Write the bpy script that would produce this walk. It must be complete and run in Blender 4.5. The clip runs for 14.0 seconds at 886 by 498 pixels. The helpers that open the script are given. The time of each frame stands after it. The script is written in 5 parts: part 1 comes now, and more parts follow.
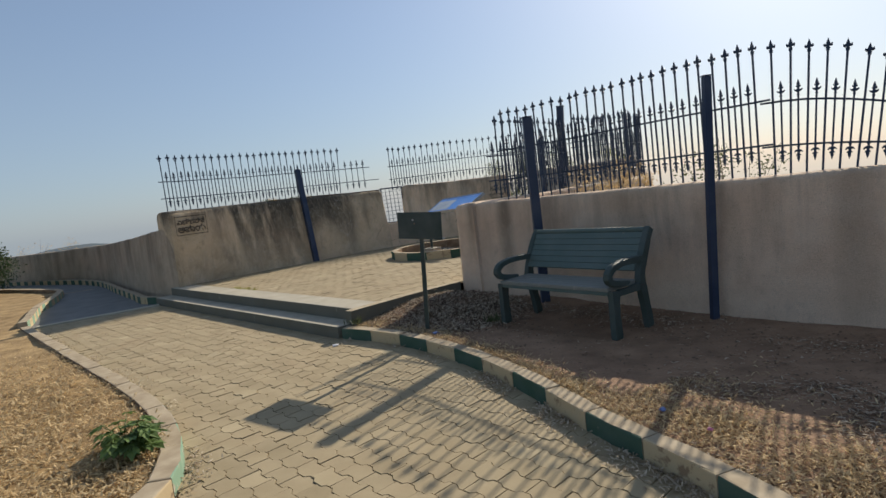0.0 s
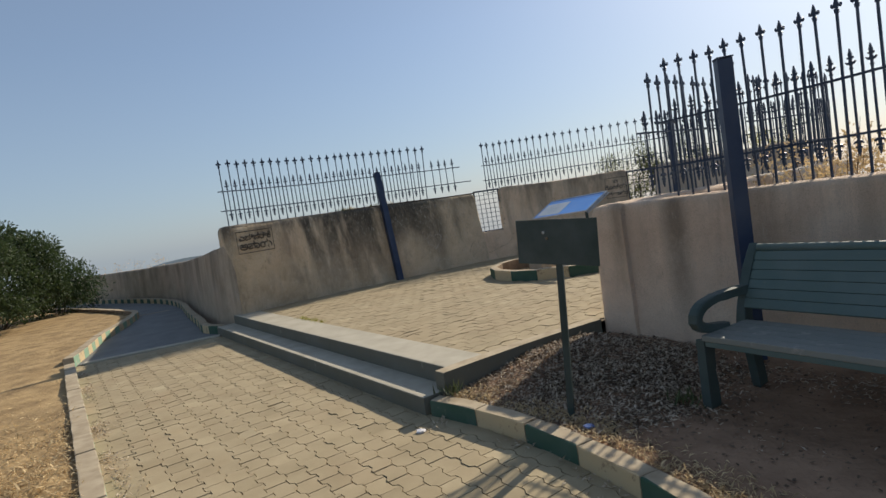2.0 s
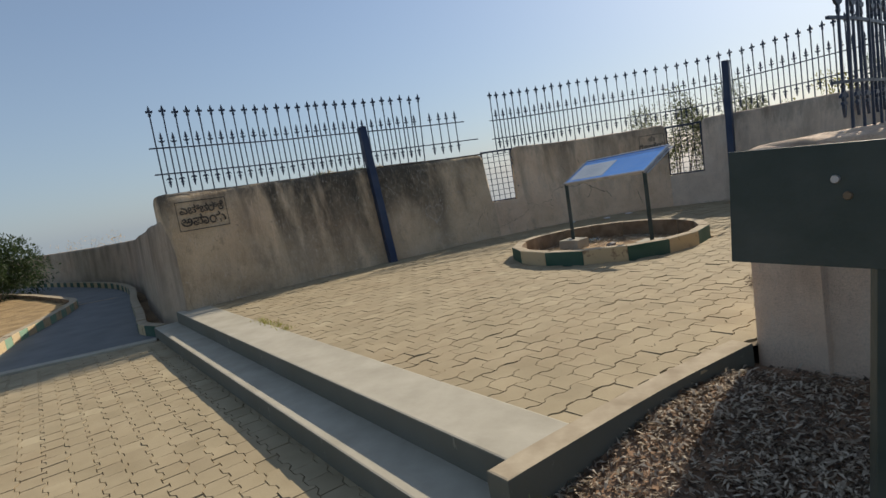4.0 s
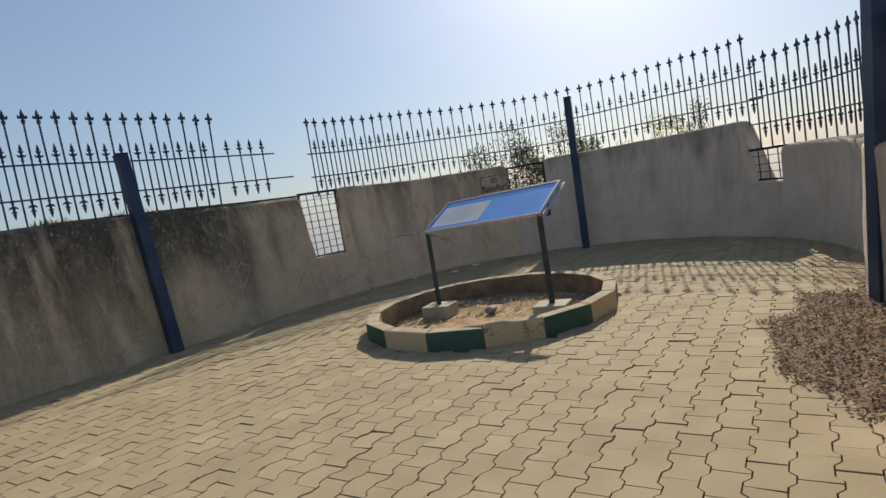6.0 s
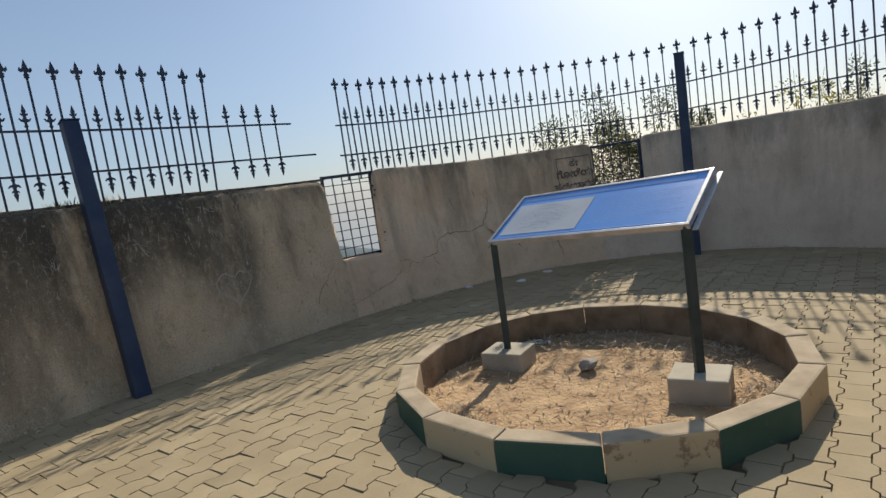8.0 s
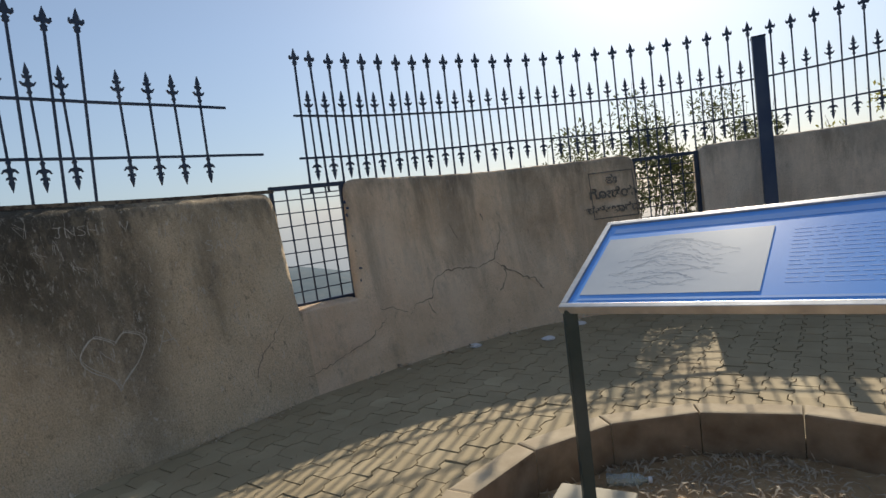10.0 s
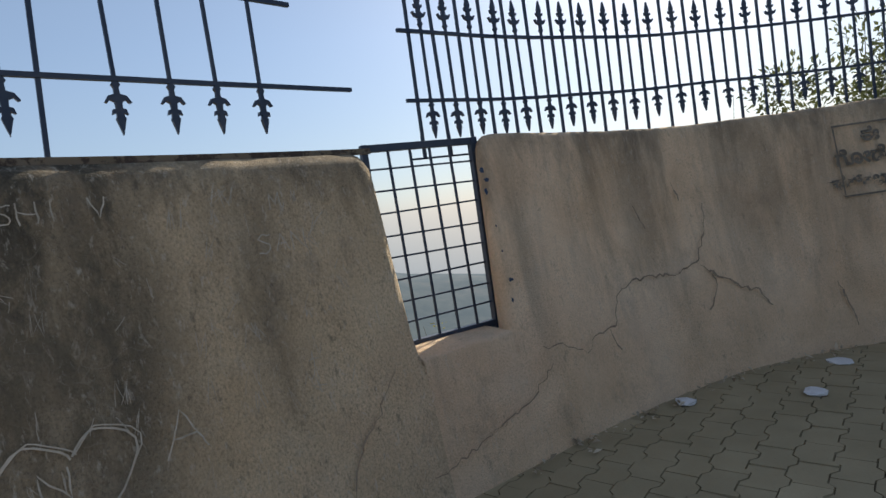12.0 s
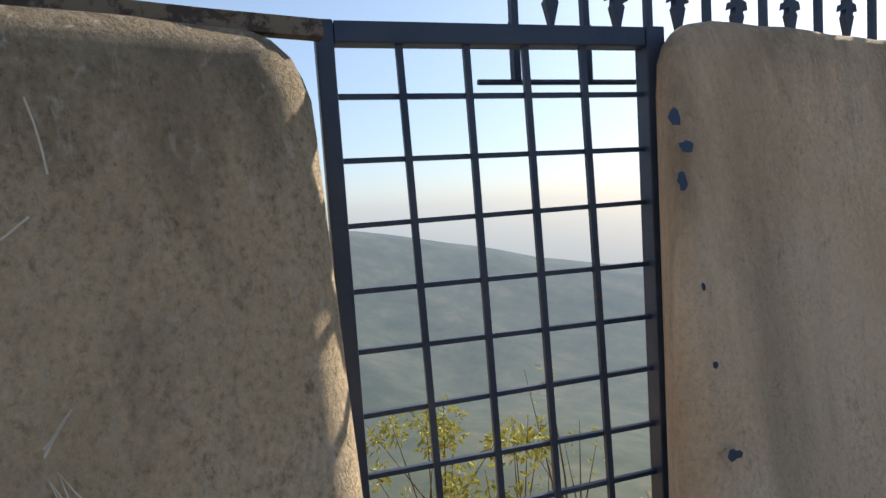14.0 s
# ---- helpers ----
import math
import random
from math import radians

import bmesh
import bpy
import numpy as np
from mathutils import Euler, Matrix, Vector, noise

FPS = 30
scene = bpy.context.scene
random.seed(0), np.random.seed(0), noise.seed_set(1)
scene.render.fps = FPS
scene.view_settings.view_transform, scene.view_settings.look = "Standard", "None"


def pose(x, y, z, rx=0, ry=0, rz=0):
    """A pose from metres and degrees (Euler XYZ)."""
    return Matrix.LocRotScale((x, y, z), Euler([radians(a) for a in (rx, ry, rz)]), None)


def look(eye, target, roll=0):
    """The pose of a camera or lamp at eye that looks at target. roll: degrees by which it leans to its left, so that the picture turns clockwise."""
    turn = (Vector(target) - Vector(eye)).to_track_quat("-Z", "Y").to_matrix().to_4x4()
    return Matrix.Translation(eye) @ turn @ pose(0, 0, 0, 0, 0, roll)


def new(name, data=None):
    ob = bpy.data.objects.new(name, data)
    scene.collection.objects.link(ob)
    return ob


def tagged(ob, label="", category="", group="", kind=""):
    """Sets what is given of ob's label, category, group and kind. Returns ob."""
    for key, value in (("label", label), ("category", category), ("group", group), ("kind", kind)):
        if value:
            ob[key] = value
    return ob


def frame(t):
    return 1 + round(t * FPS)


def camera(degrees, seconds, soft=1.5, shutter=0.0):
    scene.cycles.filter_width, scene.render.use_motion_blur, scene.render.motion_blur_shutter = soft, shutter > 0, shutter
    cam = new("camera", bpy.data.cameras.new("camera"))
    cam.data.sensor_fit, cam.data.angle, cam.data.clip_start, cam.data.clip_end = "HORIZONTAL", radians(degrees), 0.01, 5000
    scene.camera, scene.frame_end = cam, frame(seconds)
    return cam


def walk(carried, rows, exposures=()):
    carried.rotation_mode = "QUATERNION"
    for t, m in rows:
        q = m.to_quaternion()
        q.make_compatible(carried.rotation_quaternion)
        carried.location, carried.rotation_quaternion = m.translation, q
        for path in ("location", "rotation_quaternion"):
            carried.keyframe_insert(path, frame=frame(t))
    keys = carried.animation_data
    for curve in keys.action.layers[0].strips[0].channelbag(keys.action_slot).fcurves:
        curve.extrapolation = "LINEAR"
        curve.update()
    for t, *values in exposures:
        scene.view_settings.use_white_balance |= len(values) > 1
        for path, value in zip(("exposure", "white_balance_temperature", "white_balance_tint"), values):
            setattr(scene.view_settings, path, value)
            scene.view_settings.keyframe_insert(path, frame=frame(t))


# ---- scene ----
cam = camera(76.3, 14.0)
PATH = [
    (0, (2.406, 0.631, 1.646), (2.012, 2.582, 1.446), -7.0),
    (0.5, (2.204, 1.237, 1.632), (1.789, 3.181, 1.416), -8.0),
    (1, (1.912, 1.961, 1.646), (1.413, 3.891, 1.485), -6.8),
    (1.5, (1.716, 2.384, 1.636), (1.15, 4.295, 1.461), -7.8),
    (2, (1.526, 2.988, 1.626), (0.838, 4.861, 1.491), -8.8),
    (2.2, (1.432, 3.235, 1.579), (0.77, 5.119, 1.465), -6.7),
    (4.3, (0.211, 5.449, 1.512), (-0.438, 7.325, 1.269), -9.3),
    (4.5, (0.08, 5.634, 1.505), (-0.511, 7.541, 1.382), -7.8),
    (5, (-0.189, 6.138, 1.502), (-0.46, 8.113, 1.342), -7.2),
    (5.5, (-0.395, 6.682, 1.529), (-0.676, 8.648, 1.292), -11.3),
    (6, (-0.601, 7.392, 1.563), (-0.522, 9.382, 1.379), -9.4),
    (6.5, (-0.618, 7.966, 1.597), (-0.424, 9.933, 1.294), -8.5),
    (7, (-0.614, 8.504, 1.746), (-0.759, 10.482, 1.482), -14.8),
    (7.2, (-0.62, 8.693, 1.735), (-0.755, 10.675, 1.509), -10.0),
    (9.3, (-0.734, 10.805, 1.664), (-0.815, 12.785, 1.394), -6.7),
    (9.5, (-0.769, 10.991, 1.696), (-0.827, 12.967, 1.388), -5.6),
    (10, (-0.963, 11.498, 1.666), (-0.965, 13.491, 1.503), -7.0),
    (10.5, (-1.133, 11.937, 1.673), (-1.266, 13.929, 1.552), -7.4),
    (11, (-1.456, 12.428, 1.64), (-1.772, 14.4, 1.531), -6.4),
    (11.5, (-1.692, 12.907, 1.644), (-1.828, 14.893, 1.454), -7.7),
    (12, (-1.743, 13.405, 1.597), (-1.922, 15.392, 1.461), -8.3),
    (12.5, (-1.788, 13.882, 1.606), (-2.077, 15.86, 1.54), -5.4),
    (13, (-1.79, 14.347, 1.65), (-2.143, 16.314, 1.566), -6.9),
    (13.5, (-1.785, 14.804, 1.669), (-2.339, 16.722, 1.559), -6.0),
    (14, (-1.834, 15.252, 1.648), (-2.46, 17.145, 1.489), -3.8),
]
walk(cam, [(t, look(eye, aim, lean)) for t, eye, aim, lean in PATH], exposures=[(0.0, 0.18), (2.0, 0.2), (5.5, 0.13), (7.0, 0.22), (9.5, 0.3), (10.5, 0.35), (12.5, 0.48), (13.5, 0.55), (14.0, 0.82)])

# ---- world, sun ----
SUN_AZ, SUN_EL = 67.4, 31.6
world = bpy.data.worlds.new("sky")
scene.world = world
world.use_nodes = True
wn = world.node_tree
sky = wn.nodes.new("ShaderNodeTexSky")
sky.sky_type, sky.sun_disc = "NISHITA", False
sky.sun_elevation, sky.sun_rotation = radians(SUN_EL), radians(90 - SUN_AZ)
sky.altitude, sky.air_density, sky.dust_density, sky.ozone_density = 900, 1.0, 1.65, 2.5
bg = wn.nodes["Background"]
bg.inputs["Strength"].default_value = 0.11
# bright dry-season haze evens the whole dome out
haze = wn.nodes.new("ShaderNodeMix")
haze.data_type = "RGBA"
dome = wn.nodes.new("ShaderNodeTexCoord")
rise = wn.nodes.new("ShaderNodeSeparateXYZ")
wn.links.new(dome.outputs["Generated"], rise.inputs[0])
thin = wn.nodes.new("ShaderNodeMapRange")
thin.inputs["From Min"].default_value, thin.inputs["From Max"].default_value = 0.0, 0.3
thin.inputs["To Min"].default_value, thin.inputs["To Max"].default_value = 0.7, 0.36
wn.links.new(rise.outputs["Z"], thin.inputs["Value"])
wn.links.new(thin.outputs[0], haze.inputs[0])
haze.inputs[7].default_value = (2.55, 3.15, 3.85, 1)
wn.links.new(sky.outputs["Color"], haze.inputs[6])
wn.links.new(haze.outputs[2], bg.inputs["Color"])
sun_data = bpy.data.lights.new("sun", "SUN")
sun_data.energy, sun_data.angle, sun_data.color = 4.7, radians(0.6), (1.0, 0.9, 0.74)
sun = new("sun", sun_data)
sun.matrix_world = look((0, 0, 30), (-math.cos(radians(SUN_AZ)), -math.sin(radians(SUN_AZ)), 30 - math.tan(radians(SUN_EL))))


# ---- materials ----
def ramp(nt, fac, stops):
    n = nt.nodes.new("ShaderNodeValToRGB")
    els = n.color_ramp.elements
    while len(els) < len(stops):
        els.new(0.5)
    for e, (p, c) in zip(els, stops):
        e.position = p
        e.color = (*c, 1) if isinstance(c, tuple) else (c, c, c, 1)
    nt.links.new(fac, n.inputs[0])
    return n.outputs[0]


def tex_noise(nt, scale, detail=5, stretch=(1, 1, 1), rough=0.55, warp=0.0, turn=(0, 0, 0)):
    geo = nt.nodes.new("ShaderNodeNewGeometry")
    mp = nt.nodes.new("ShaderNodeMapping")
    mp.inputs["Scale"].default_value = stretch
    mp.inputs["Rotation"].default_value = turn
    n = nt.nodes.new("ShaderNodeTexNoise")
    n.inputs["Scale"].default_value, n.inputs["Detail"].default_value = scale, detail
    n.inputs["Roughness"].default_value, n.inputs["Distortion"].default_value = rough, warp
    nt.links.new(geo.outputs["Position"], mp.inputs[0])
    nt.links.new(mp.outputs[0], n.inputs["Vector"])
    return n.outputs["Fac"]


def mix(nt, fac, a, b, mode="MIX"):
    n = nt.nodes.new("ShaderNodeMix")
    n.data_type, n.blend_type = "RGBA", mode
    for socket, v in ((n.inputs[0], fac), (n.inputs[6], a), (n.inputs[7], b)):
        if isinstance(v, (int, float)):
            socket.default_value = v
        elif isinstance(v, tuple):
            socket.default_value = (*v, 1)
        else:
            nt.links.new(v, socket)
    return n.outputs[2]


def math_node(nt, op, a, b=0.0):
    n = nt.nodes.new("ShaderNodeMath")
    n.operation = op
    for socket, v in zip(n.inputs, (a, b)):
        if isinstance(v, (int, float)):
            socket.default_value = v
        else:
            nt.links.new(v, socket)
    return n.outputs[0]


def material(name, rough=0.85, metal=0.0):
    m = bpy.data.materials.new(name)
    m.use_nodes = True
    nt = m.node_tree
    b = nt.nodes["Principled BSDF"]
    b.inputs["Roughness"].default_value, b.inputs["Metallic"].default_value = rough, metal
    b.inputs["Specular IOR Level"].default_value = 0.35
    return m, nt, b


def bump(nt, b, height, strength=0.3, distance=0.01):
    n = nt.nodes.new("ShaderNodeBump")
    n.inputs["Strength"].default_value, n.inputs["Distance"].default_value = strength, distance
    nt.links.new(height, n.inputs["Height"])
    nt.links.new(n.outputs[0], b.inputs["Normal"])


def rnd(nt):
    """Piece by piece variation: object random plus island random, folded to 0..1."""
    o = nt.nodes.new("ShaderNodeObjectInfo").outputs["Random"]
    i = nt.nodes.new("ShaderNodeNewGeometry").outputs["Random Per Island"]
    return math_node(nt, "FRACT", math_node(nt, "ADD", o, i))


def simple(name, dark, light, scale=12, rough=0.8, metal=0.0, strength=0.25, distance=0.004, pieces=0.0):
    m, nt, b = material(name, rough, metal)
    c = ramp(nt, tex_noise(nt, scale, 6), [(0.3, dark), (0.7, light)])
    if pieces:
        c = mix(nt, 1.0, c, ramp(nt, rnd(nt), [(0, 1 - pieces), (1, 1.0)]), "MULTIPLY")
    nt.links.new(c, b.inputs["Base Color"])
    bump(nt, b, tex_noise(nt, scale * 6, 4), strength, distance)
    return m


def plaster(name, grime, bases, clean=(), runs_at=()):
    m, nt, b = material(name, 0.93)
    lo, mid, hi = bases
    c = ramp(nt, tex_noise(nt, 1.6, 8, rough=0.65), [(0.3, lo), (0.5, mid), (0.7, hi)])
    pink = ramp(nt, tex_noise(nt, 0.8, 5, (1, 1, 1.2)), [(0.48, 0.0), (0.68, 0.4)])
    c = mix(nt, pink, c, (0.55, 0.38, 0.26))
    lumps = tex_noise(nt, 105, 8, (1, 1, 0.8), 0.72)
    # relief shading put into the colour: hollows of the lumps darker, crests paler
    grain_shade = ramp(nt, lumps, [(0.36, 0.58), (0.46, 0.94), (0.53, 1.04), (0.64, 1.24)] if grime > 0.8 else [(0.34, 0.7), (0.45, 0.95), (0.54, 1.03), (0.66, 1.15)])
    rough_here = ramp(nt, tex_noise(nt, 4.5, 6, (1, 1, 0.6), 0.65), [(0.36, 0.3 + 0.3 * grime), (0.58, 1.0)])
    c = mix(nt, rough_here, c, mix(nt, 1.0, c, grain_shade, "MULTIPLY"))
    # black algae: a ragged band below the coping with broad and fine runs down the face
    geo = nt.nodes.new("ShaderNodeNewGeometry")
    sep = nt.nodes.new("ShaderNodeSeparateXYZ")
    nt.links.new(geo.outputs["Position"], sep.inputs[0])
    rag = tex_noise(nt, 2.4, 9, (1, 1, 0.25), 0.7, 0.3)
    level = math_node(nt, "ADD", math_node(nt, "MULTIPLY", sep.outputs["Z"], 0.5), math_node(nt, "MULTIPLY", math_node(nt, "SUBTRACT", rag, 0.5), 0.95))
    broad = ramp(nt, tex_noise(nt, 2.3, 5, (1, 1, 0.10), 0.6, 0.25), [(0.37 + 0.14 * (1 - grime), 0.0), (0.52 + 0.11 * (1 - grime), 1.0)])
    fine = ramp(nt, tex_noise(nt, 8, 8, (1, 1, 0.08), 0.7, 0.35), [(0.48, 0.0), (0.66, 1.0)])
    runs = math_node(nt, "MAXIMUM", broad, math_node(nt, "MULTIPLY", fine, 0.6))
    high = ramp(nt, level, [(0.25, 0.3 * grime), (0.55, 0.75), (0.85, 1.0)])
    patch = ramp(nt, tex_noise(nt, 9, 9, (1, 1, 0.55), 0.75), [(0.28, 0.6), (0.5, 1.0)])
    mask = math_node(nt, "MULTIPLY", math_node(nt, "MULTIPLY", math_node(nt, "MULTIPLY", runs, high), patch), 0.2 + 0.75 * grime)
    def column(place, inner, outer, tall):
        """1 near a place on the wall, fading to 0; tall: how little the height counts."""
        mp = nt.nodes.new("ShaderNodeVectorMath")
        mp.operation = "MULTIPLY"
        mp.inputs[1].default_value = (1, 1, tall)
        nt.links.new(geo.outputs["Position"], mp.inputs[0])
        off = nt.nodes.new("ShaderNodeVectorMath")
        off.operation = "DISTANCE"
        nt.links.new(mp.outputs[0], off.inputs[0])
        off.inputs[1].default_value = (place[0], place[1], place[2] * tall)
        edge = math_node(nt, "ADD", off.outputs["Value"], math_node(nt, "MULTIPLY", math_node(nt, "SUBTRACT", rag, 0.5), 0.9 * outer))
        return ramp(nt, edge, [(inner, 1.0), (outer, 0.0)])

    # long wet runs under faults of the coping
    for place, wide, dense, *tall in runs_at:
        run = math_node(nt, "MULTIPLY", column(place, 0.25 * wide, wide, tall[0] if tall else 0.12), math_node(nt, "MULTIPLY", patch, dense))
        mask = math_node(nt, "MAXIMUM", mask, run)
    # washed clean beside the openings and round the lettering
    washed = None
    for place, inner, outer in clean:
        near_it = math_node(nt, "SUBTRACT", 1.0, math_node(nt, "MULTIPLY", column(place, inner, outer, 1.0), 0.8))
        washed = near_it if washed is None else math_node(nt, "MULTIPLY", washed, near_it)
        mask = math_node(nt, "MULTIPLY", mask, math_node(nt, "SUBTRACT", 1.0, math_node(nt, "MULTIPLY", column(place, inner, outer, 1.0), 0.9)))
    c = mix(nt, mask, c, (0.066, 0.058, 0.043))
    top = ramp(nt, level, [(0.84, 0.0), (0.98, 0.35 + 0.5 * grime)])
    band = math_node(nt, "MULTIPLY", top, patch)
    if washed is not None:
        band = math_node(nt, "MULTIPLY", band, washed)
    c = mix(nt, band, c, (0.08, 0.07, 0.055))
    blot = ramp(nt, tex_noise(nt, 3.6, 9, (1, 1, 0.7), 0.75), [(0.56, 0.0), (0.70, 0.2 + 0.35 * grime)])
    c = mix(nt, blot, c, (0.2, 0.165, 0.13))
    # dark spots stand in for the shade inside small pits
    pit_shade = ramp(nt, tex_noise(nt, 34, 10, (1, 1, 0.7), 0.85), [(0.59, 0.0), (0.66, 0.3 + 0.35 * grime)])
    c = mix(nt, pit_shade, c, (0.12, 0.1, 0.08))
    # pale scuffs and scratches
    scr = ramp(nt, tex_noise(nt, 6, 10, (3.5, 3.5, 0.8), 0.8, 2.6, (0.3, 0.5, 0.2)), [(0.58, 0.0), (0.65, 0.4)])
    c = mix(nt, scr, c, (0.62, 0.55, 0.46))
    if grime > 0.3:
        # pale chipped flecks, and shade painted dark into pits of the rough render coat
        fleck = ramp(nt, tex_noise(nt, 38, 6, (1, 1, 0.4), 0.7, 0.4), [(0.58, 0.0), (0.66, 0.2 + 0.35 * grime)])
        c = mix(nt, math_node(nt, "MULTIPLY", fleck, rough_here), c, (0.66, 0.59, 0.49))
        hole_shade = ramp(nt, tex_noise(nt, 24, 7, (1, 1, 0.5), 0.75, 0.0, (0.2, 0.6, 0.1)), [(0.59, 0.0), (0.66, 0.2 + 0.4 * grime)])
        c = mix(nt, math_node(nt, "MULTIPLY", hole_shade, rough_here), c, (0.11, 0.09, 0.07))
    if grime > 0.8:
        for size, cut in ((5.0, 0.012), (9.0, 0.016), (15.0, 0.02)):
            line = ramp(nt, tex_noise(nt, size, 1.5, (1, 1, 0.8), 0.5, 0.6), [(0.5 - cut, 0.0), (0.5, 0.22), (0.5 + cut, 0.0)])
            here = ramp(nt, tex_noise(nt, size * 0.45, 3, (1, 1, 1), 0.6, 0.0, (0.4, 0.2, 0.9)), [(0.5, 0.0), (0.6, 1.0)])
            c = mix(nt, math_node(nt, "MULTIPLY", line, here), c, (0.5, 0.445, 0.36))
    nt.links.new(c, b.inputs["Base Color"])
    h = mix(nt, 0.35, lumps, tex_noise(nt, 18, 7, rough=0.65))
    bump(nt, b, h, 1.0, 0.02)
    return m


def paver_mat():
    m, nt, b = material("concrete_paver", 0.9)
    c = ramp(nt, tex_noise(nt, 3.0, 6), [(0.3, (0.305, 0.243, 0.148)), (0.7, (0.385, 0.312, 0.198))])
    c = mix(nt, 1.0, c, ramp(nt, rnd(nt), [(0, (0.88, 0.87, 0.84)), (0.2, (0.95, 0.945, 0.93)), (0.93, (1.0, 0.99, 0.97)), (1, (1.13, 1.14, 1.14))]), "MULTIPLY")
    dirt = ramp(nt, tex_noise(nt, 1.1, 7, (1, 1, 1), 0.65), [(0.5, 0.0), (0.75, 0.4)])
    c = mix(nt, dirt, c, (0.30, 0.215, 0.125))
    speck = ramp(nt, tex_noise(nt, 60, 3), [(0.60, 0.0), (0.72, 0.3)])
    c = mix(nt, speck, c, (0.2, 0.16, 0.115))
    nt.links.new(c, b.inputs["Base Color"])
    bump(nt, b, tex_noise(nt, 90, 4), 0.35, 0.004)
    return m


def two_tone(name, base, worn, at=0.58, scale=7, rough=0.6, metal=0.0):
    """Paint with chips and dust."""
    m, nt, b = material(name, rough, metal)
    c = mix(nt, ramp(nt, tex_noise(nt, scale * 0.35, 5), [(0.35, 0.0), (0.75, 0.35)]), base, tuple(0.6 * v + 0.12 for v in base))
    chip = ramp(nt, tex_noise(nt, scale, 9, rough=0.7), [(at, 0.0), (at + 0.05, 0.9)])
    c = mix(nt, chip, c, worn)
    nt.links.new(c, b.inputs["Base Color"])
    bump(nt, b, math_node(nt, "ADD", math_node(nt, "MULTIPLY", chip, -0.5), tex_noise(nt, 50, 4)), 0.3, 0.004)
    return m


def leaf_mat(name, dark, light, rough=0.55):
    m, nt, b = material(name, rough)
    nt.links.new(ramp(nt, rnd(nt), [(0, dark), (0.6, light), (1, tuple(1.35 * v for v in light))]), b.inputs["Base Color"])
    b.inputs["Subsurface Weight"].default_value = 0.0
    tr = nt.nodes.new("ShaderNodeBsdfTranslucent")
    tr.inputs[0].default_value = (*[1.3 * v for v in light], 1)
    mx = nt.nodes.new("ShaderNodeMixShader")
    mx.inputs[0].default_value = 0.3
    nt.links.new(b.outputs[0], mx.inputs[1])
    nt.links.new(tr.outputs[0], mx.inputs[2])
    nt.links.new(mx.outputs[0], nt.nodes["Material Output"].inputs["Surface"])
    return m


PLASTER = plaster("weathered_plaster", 0.18, ((0.60, 0.475, 0.355), (0.71, 0.58, 0.445), (0.79, 0.67, 0.535)))
PLASTER_PINK = plaster("pinkish_plaster", 0.24, ((0.6, 0.435, 0.31), (0.72, 0.545, 0.4), (0.79, 0.635, 0.49)), (), [((1.25, 8.62, 1.4), 0.12, 0.5), ((1.75, 8.4, 1.4), 0.16, 0.6), ((2.9, 7.5, 1.4), 0.1, 0.35), ((4.8, 5.8, 1.2), 0.2, 0.3)])
PLASTER_ROAD = plaster("dull_brown_plaster", 0.55, ((0.34, 0.27, 0.19), (0.44, 0.35, 0.255), (0.52, 0.42, 0.315)))
PLASTER_TAN = plaster("stained_tan_plaster", 0.34, ((0.65, 0.46, 0.29), (0.78, 0.58, 0.39), (0.85, 0.67, 0.48)))
PLASTER_BLACK = plaster("algae_blackened_plaster", 1.0, ((0.54, 0.4, 0.25), (0.66, 0.51, 0.335), (0.74, 0.6, 0.425)),
                        [((-2.1, 15.75, 1.4), 0.36, 0.85), ((-5.35, 11.75, 1.35), 0.35, 0.95), ((-2.5, 15.35, 0.6), 0.15, 0.8), ((-3.4, 14.4, 0.7), 0.15, 0.7), ((-2.2, 15.6, 0.8), 0.2, 0.7)],
                        [((-2.88, 14.96, 1.6), 0.3, 0.9), ((-2.56, 15.33, 1.75), 0.26, 0.6, 0.5), ((-3.3, 14.5, 1.95), 0.25, 0.7), ((-4.2, 13.4, 1.6), 0.16, 0.75), ((-3.6, 14.1, 1.4), 0.18, 0.7), ((-4.75, 12.7, 1.7), 0.14, 0.5)])
PAVER = paver_mat()
CONCRETE = simple("smooth_concrete", (0.34, 0.305, 0.235), (0.44, 0.398, 0.315), 4, 0.88)
ASPHALT = simple("worn_asphalt", (0.145, 0.145, 0.14), (0.2, 0.197, 0.188), 2.2, 0.85, strength=0.4)
SAND = simple("joint_sand", (0.07, 0.05, 0.03), (0.2, 0.15, 0.095), 5, 0.95, strength=0.6)
KERB_CREAM = two_tone("cream_kerb_paint", (0.5, 0.385, 0.225), (0.24, 0.165, 0.1), 0.58, 9, 0.85)
KERB_GREEN = two_tone("green_kerb_paint", (0.035, 0.085, 0.055), (0.2, 0.2, 0.14), 0.66, 9, 0.75)
KERB_PALE = two_tone("faded_green_kerb_paint", (0.2, 0.32, 0.22), (0.4, 0.36, 0.28), 0.56, 9, 0.85)
KERB_DUST = simple("dusty_kerb_top", (0.30, 0.235, 0.155), (0.45, 0.37, 0.26), 7, 0.93)
KERB_EARTH = simple("earth_stained_concrete", (0.15, 0.1, 0.06), (0.3, 0.22, 0.145), 6, 0.95, strength=0.6)
KERB_GREY = simple("grey_kerb_concrete", (0.27, 0.24, 0.19), (0.4, 0.36, 0.29), 6, 0.9)
IRON = two_tone("navy_painted_iron", (0.02, 0.034, 0.066), (0.10, 0.06, 0.035), 0.66, 14, 0.45, 0.2)
POST_PAINT = two_tone("blue_post_paint", (0.014, 0.03, 0.072), (0.08, 0.065, 0.055), 0.72, 6, 0.45, 0.1)
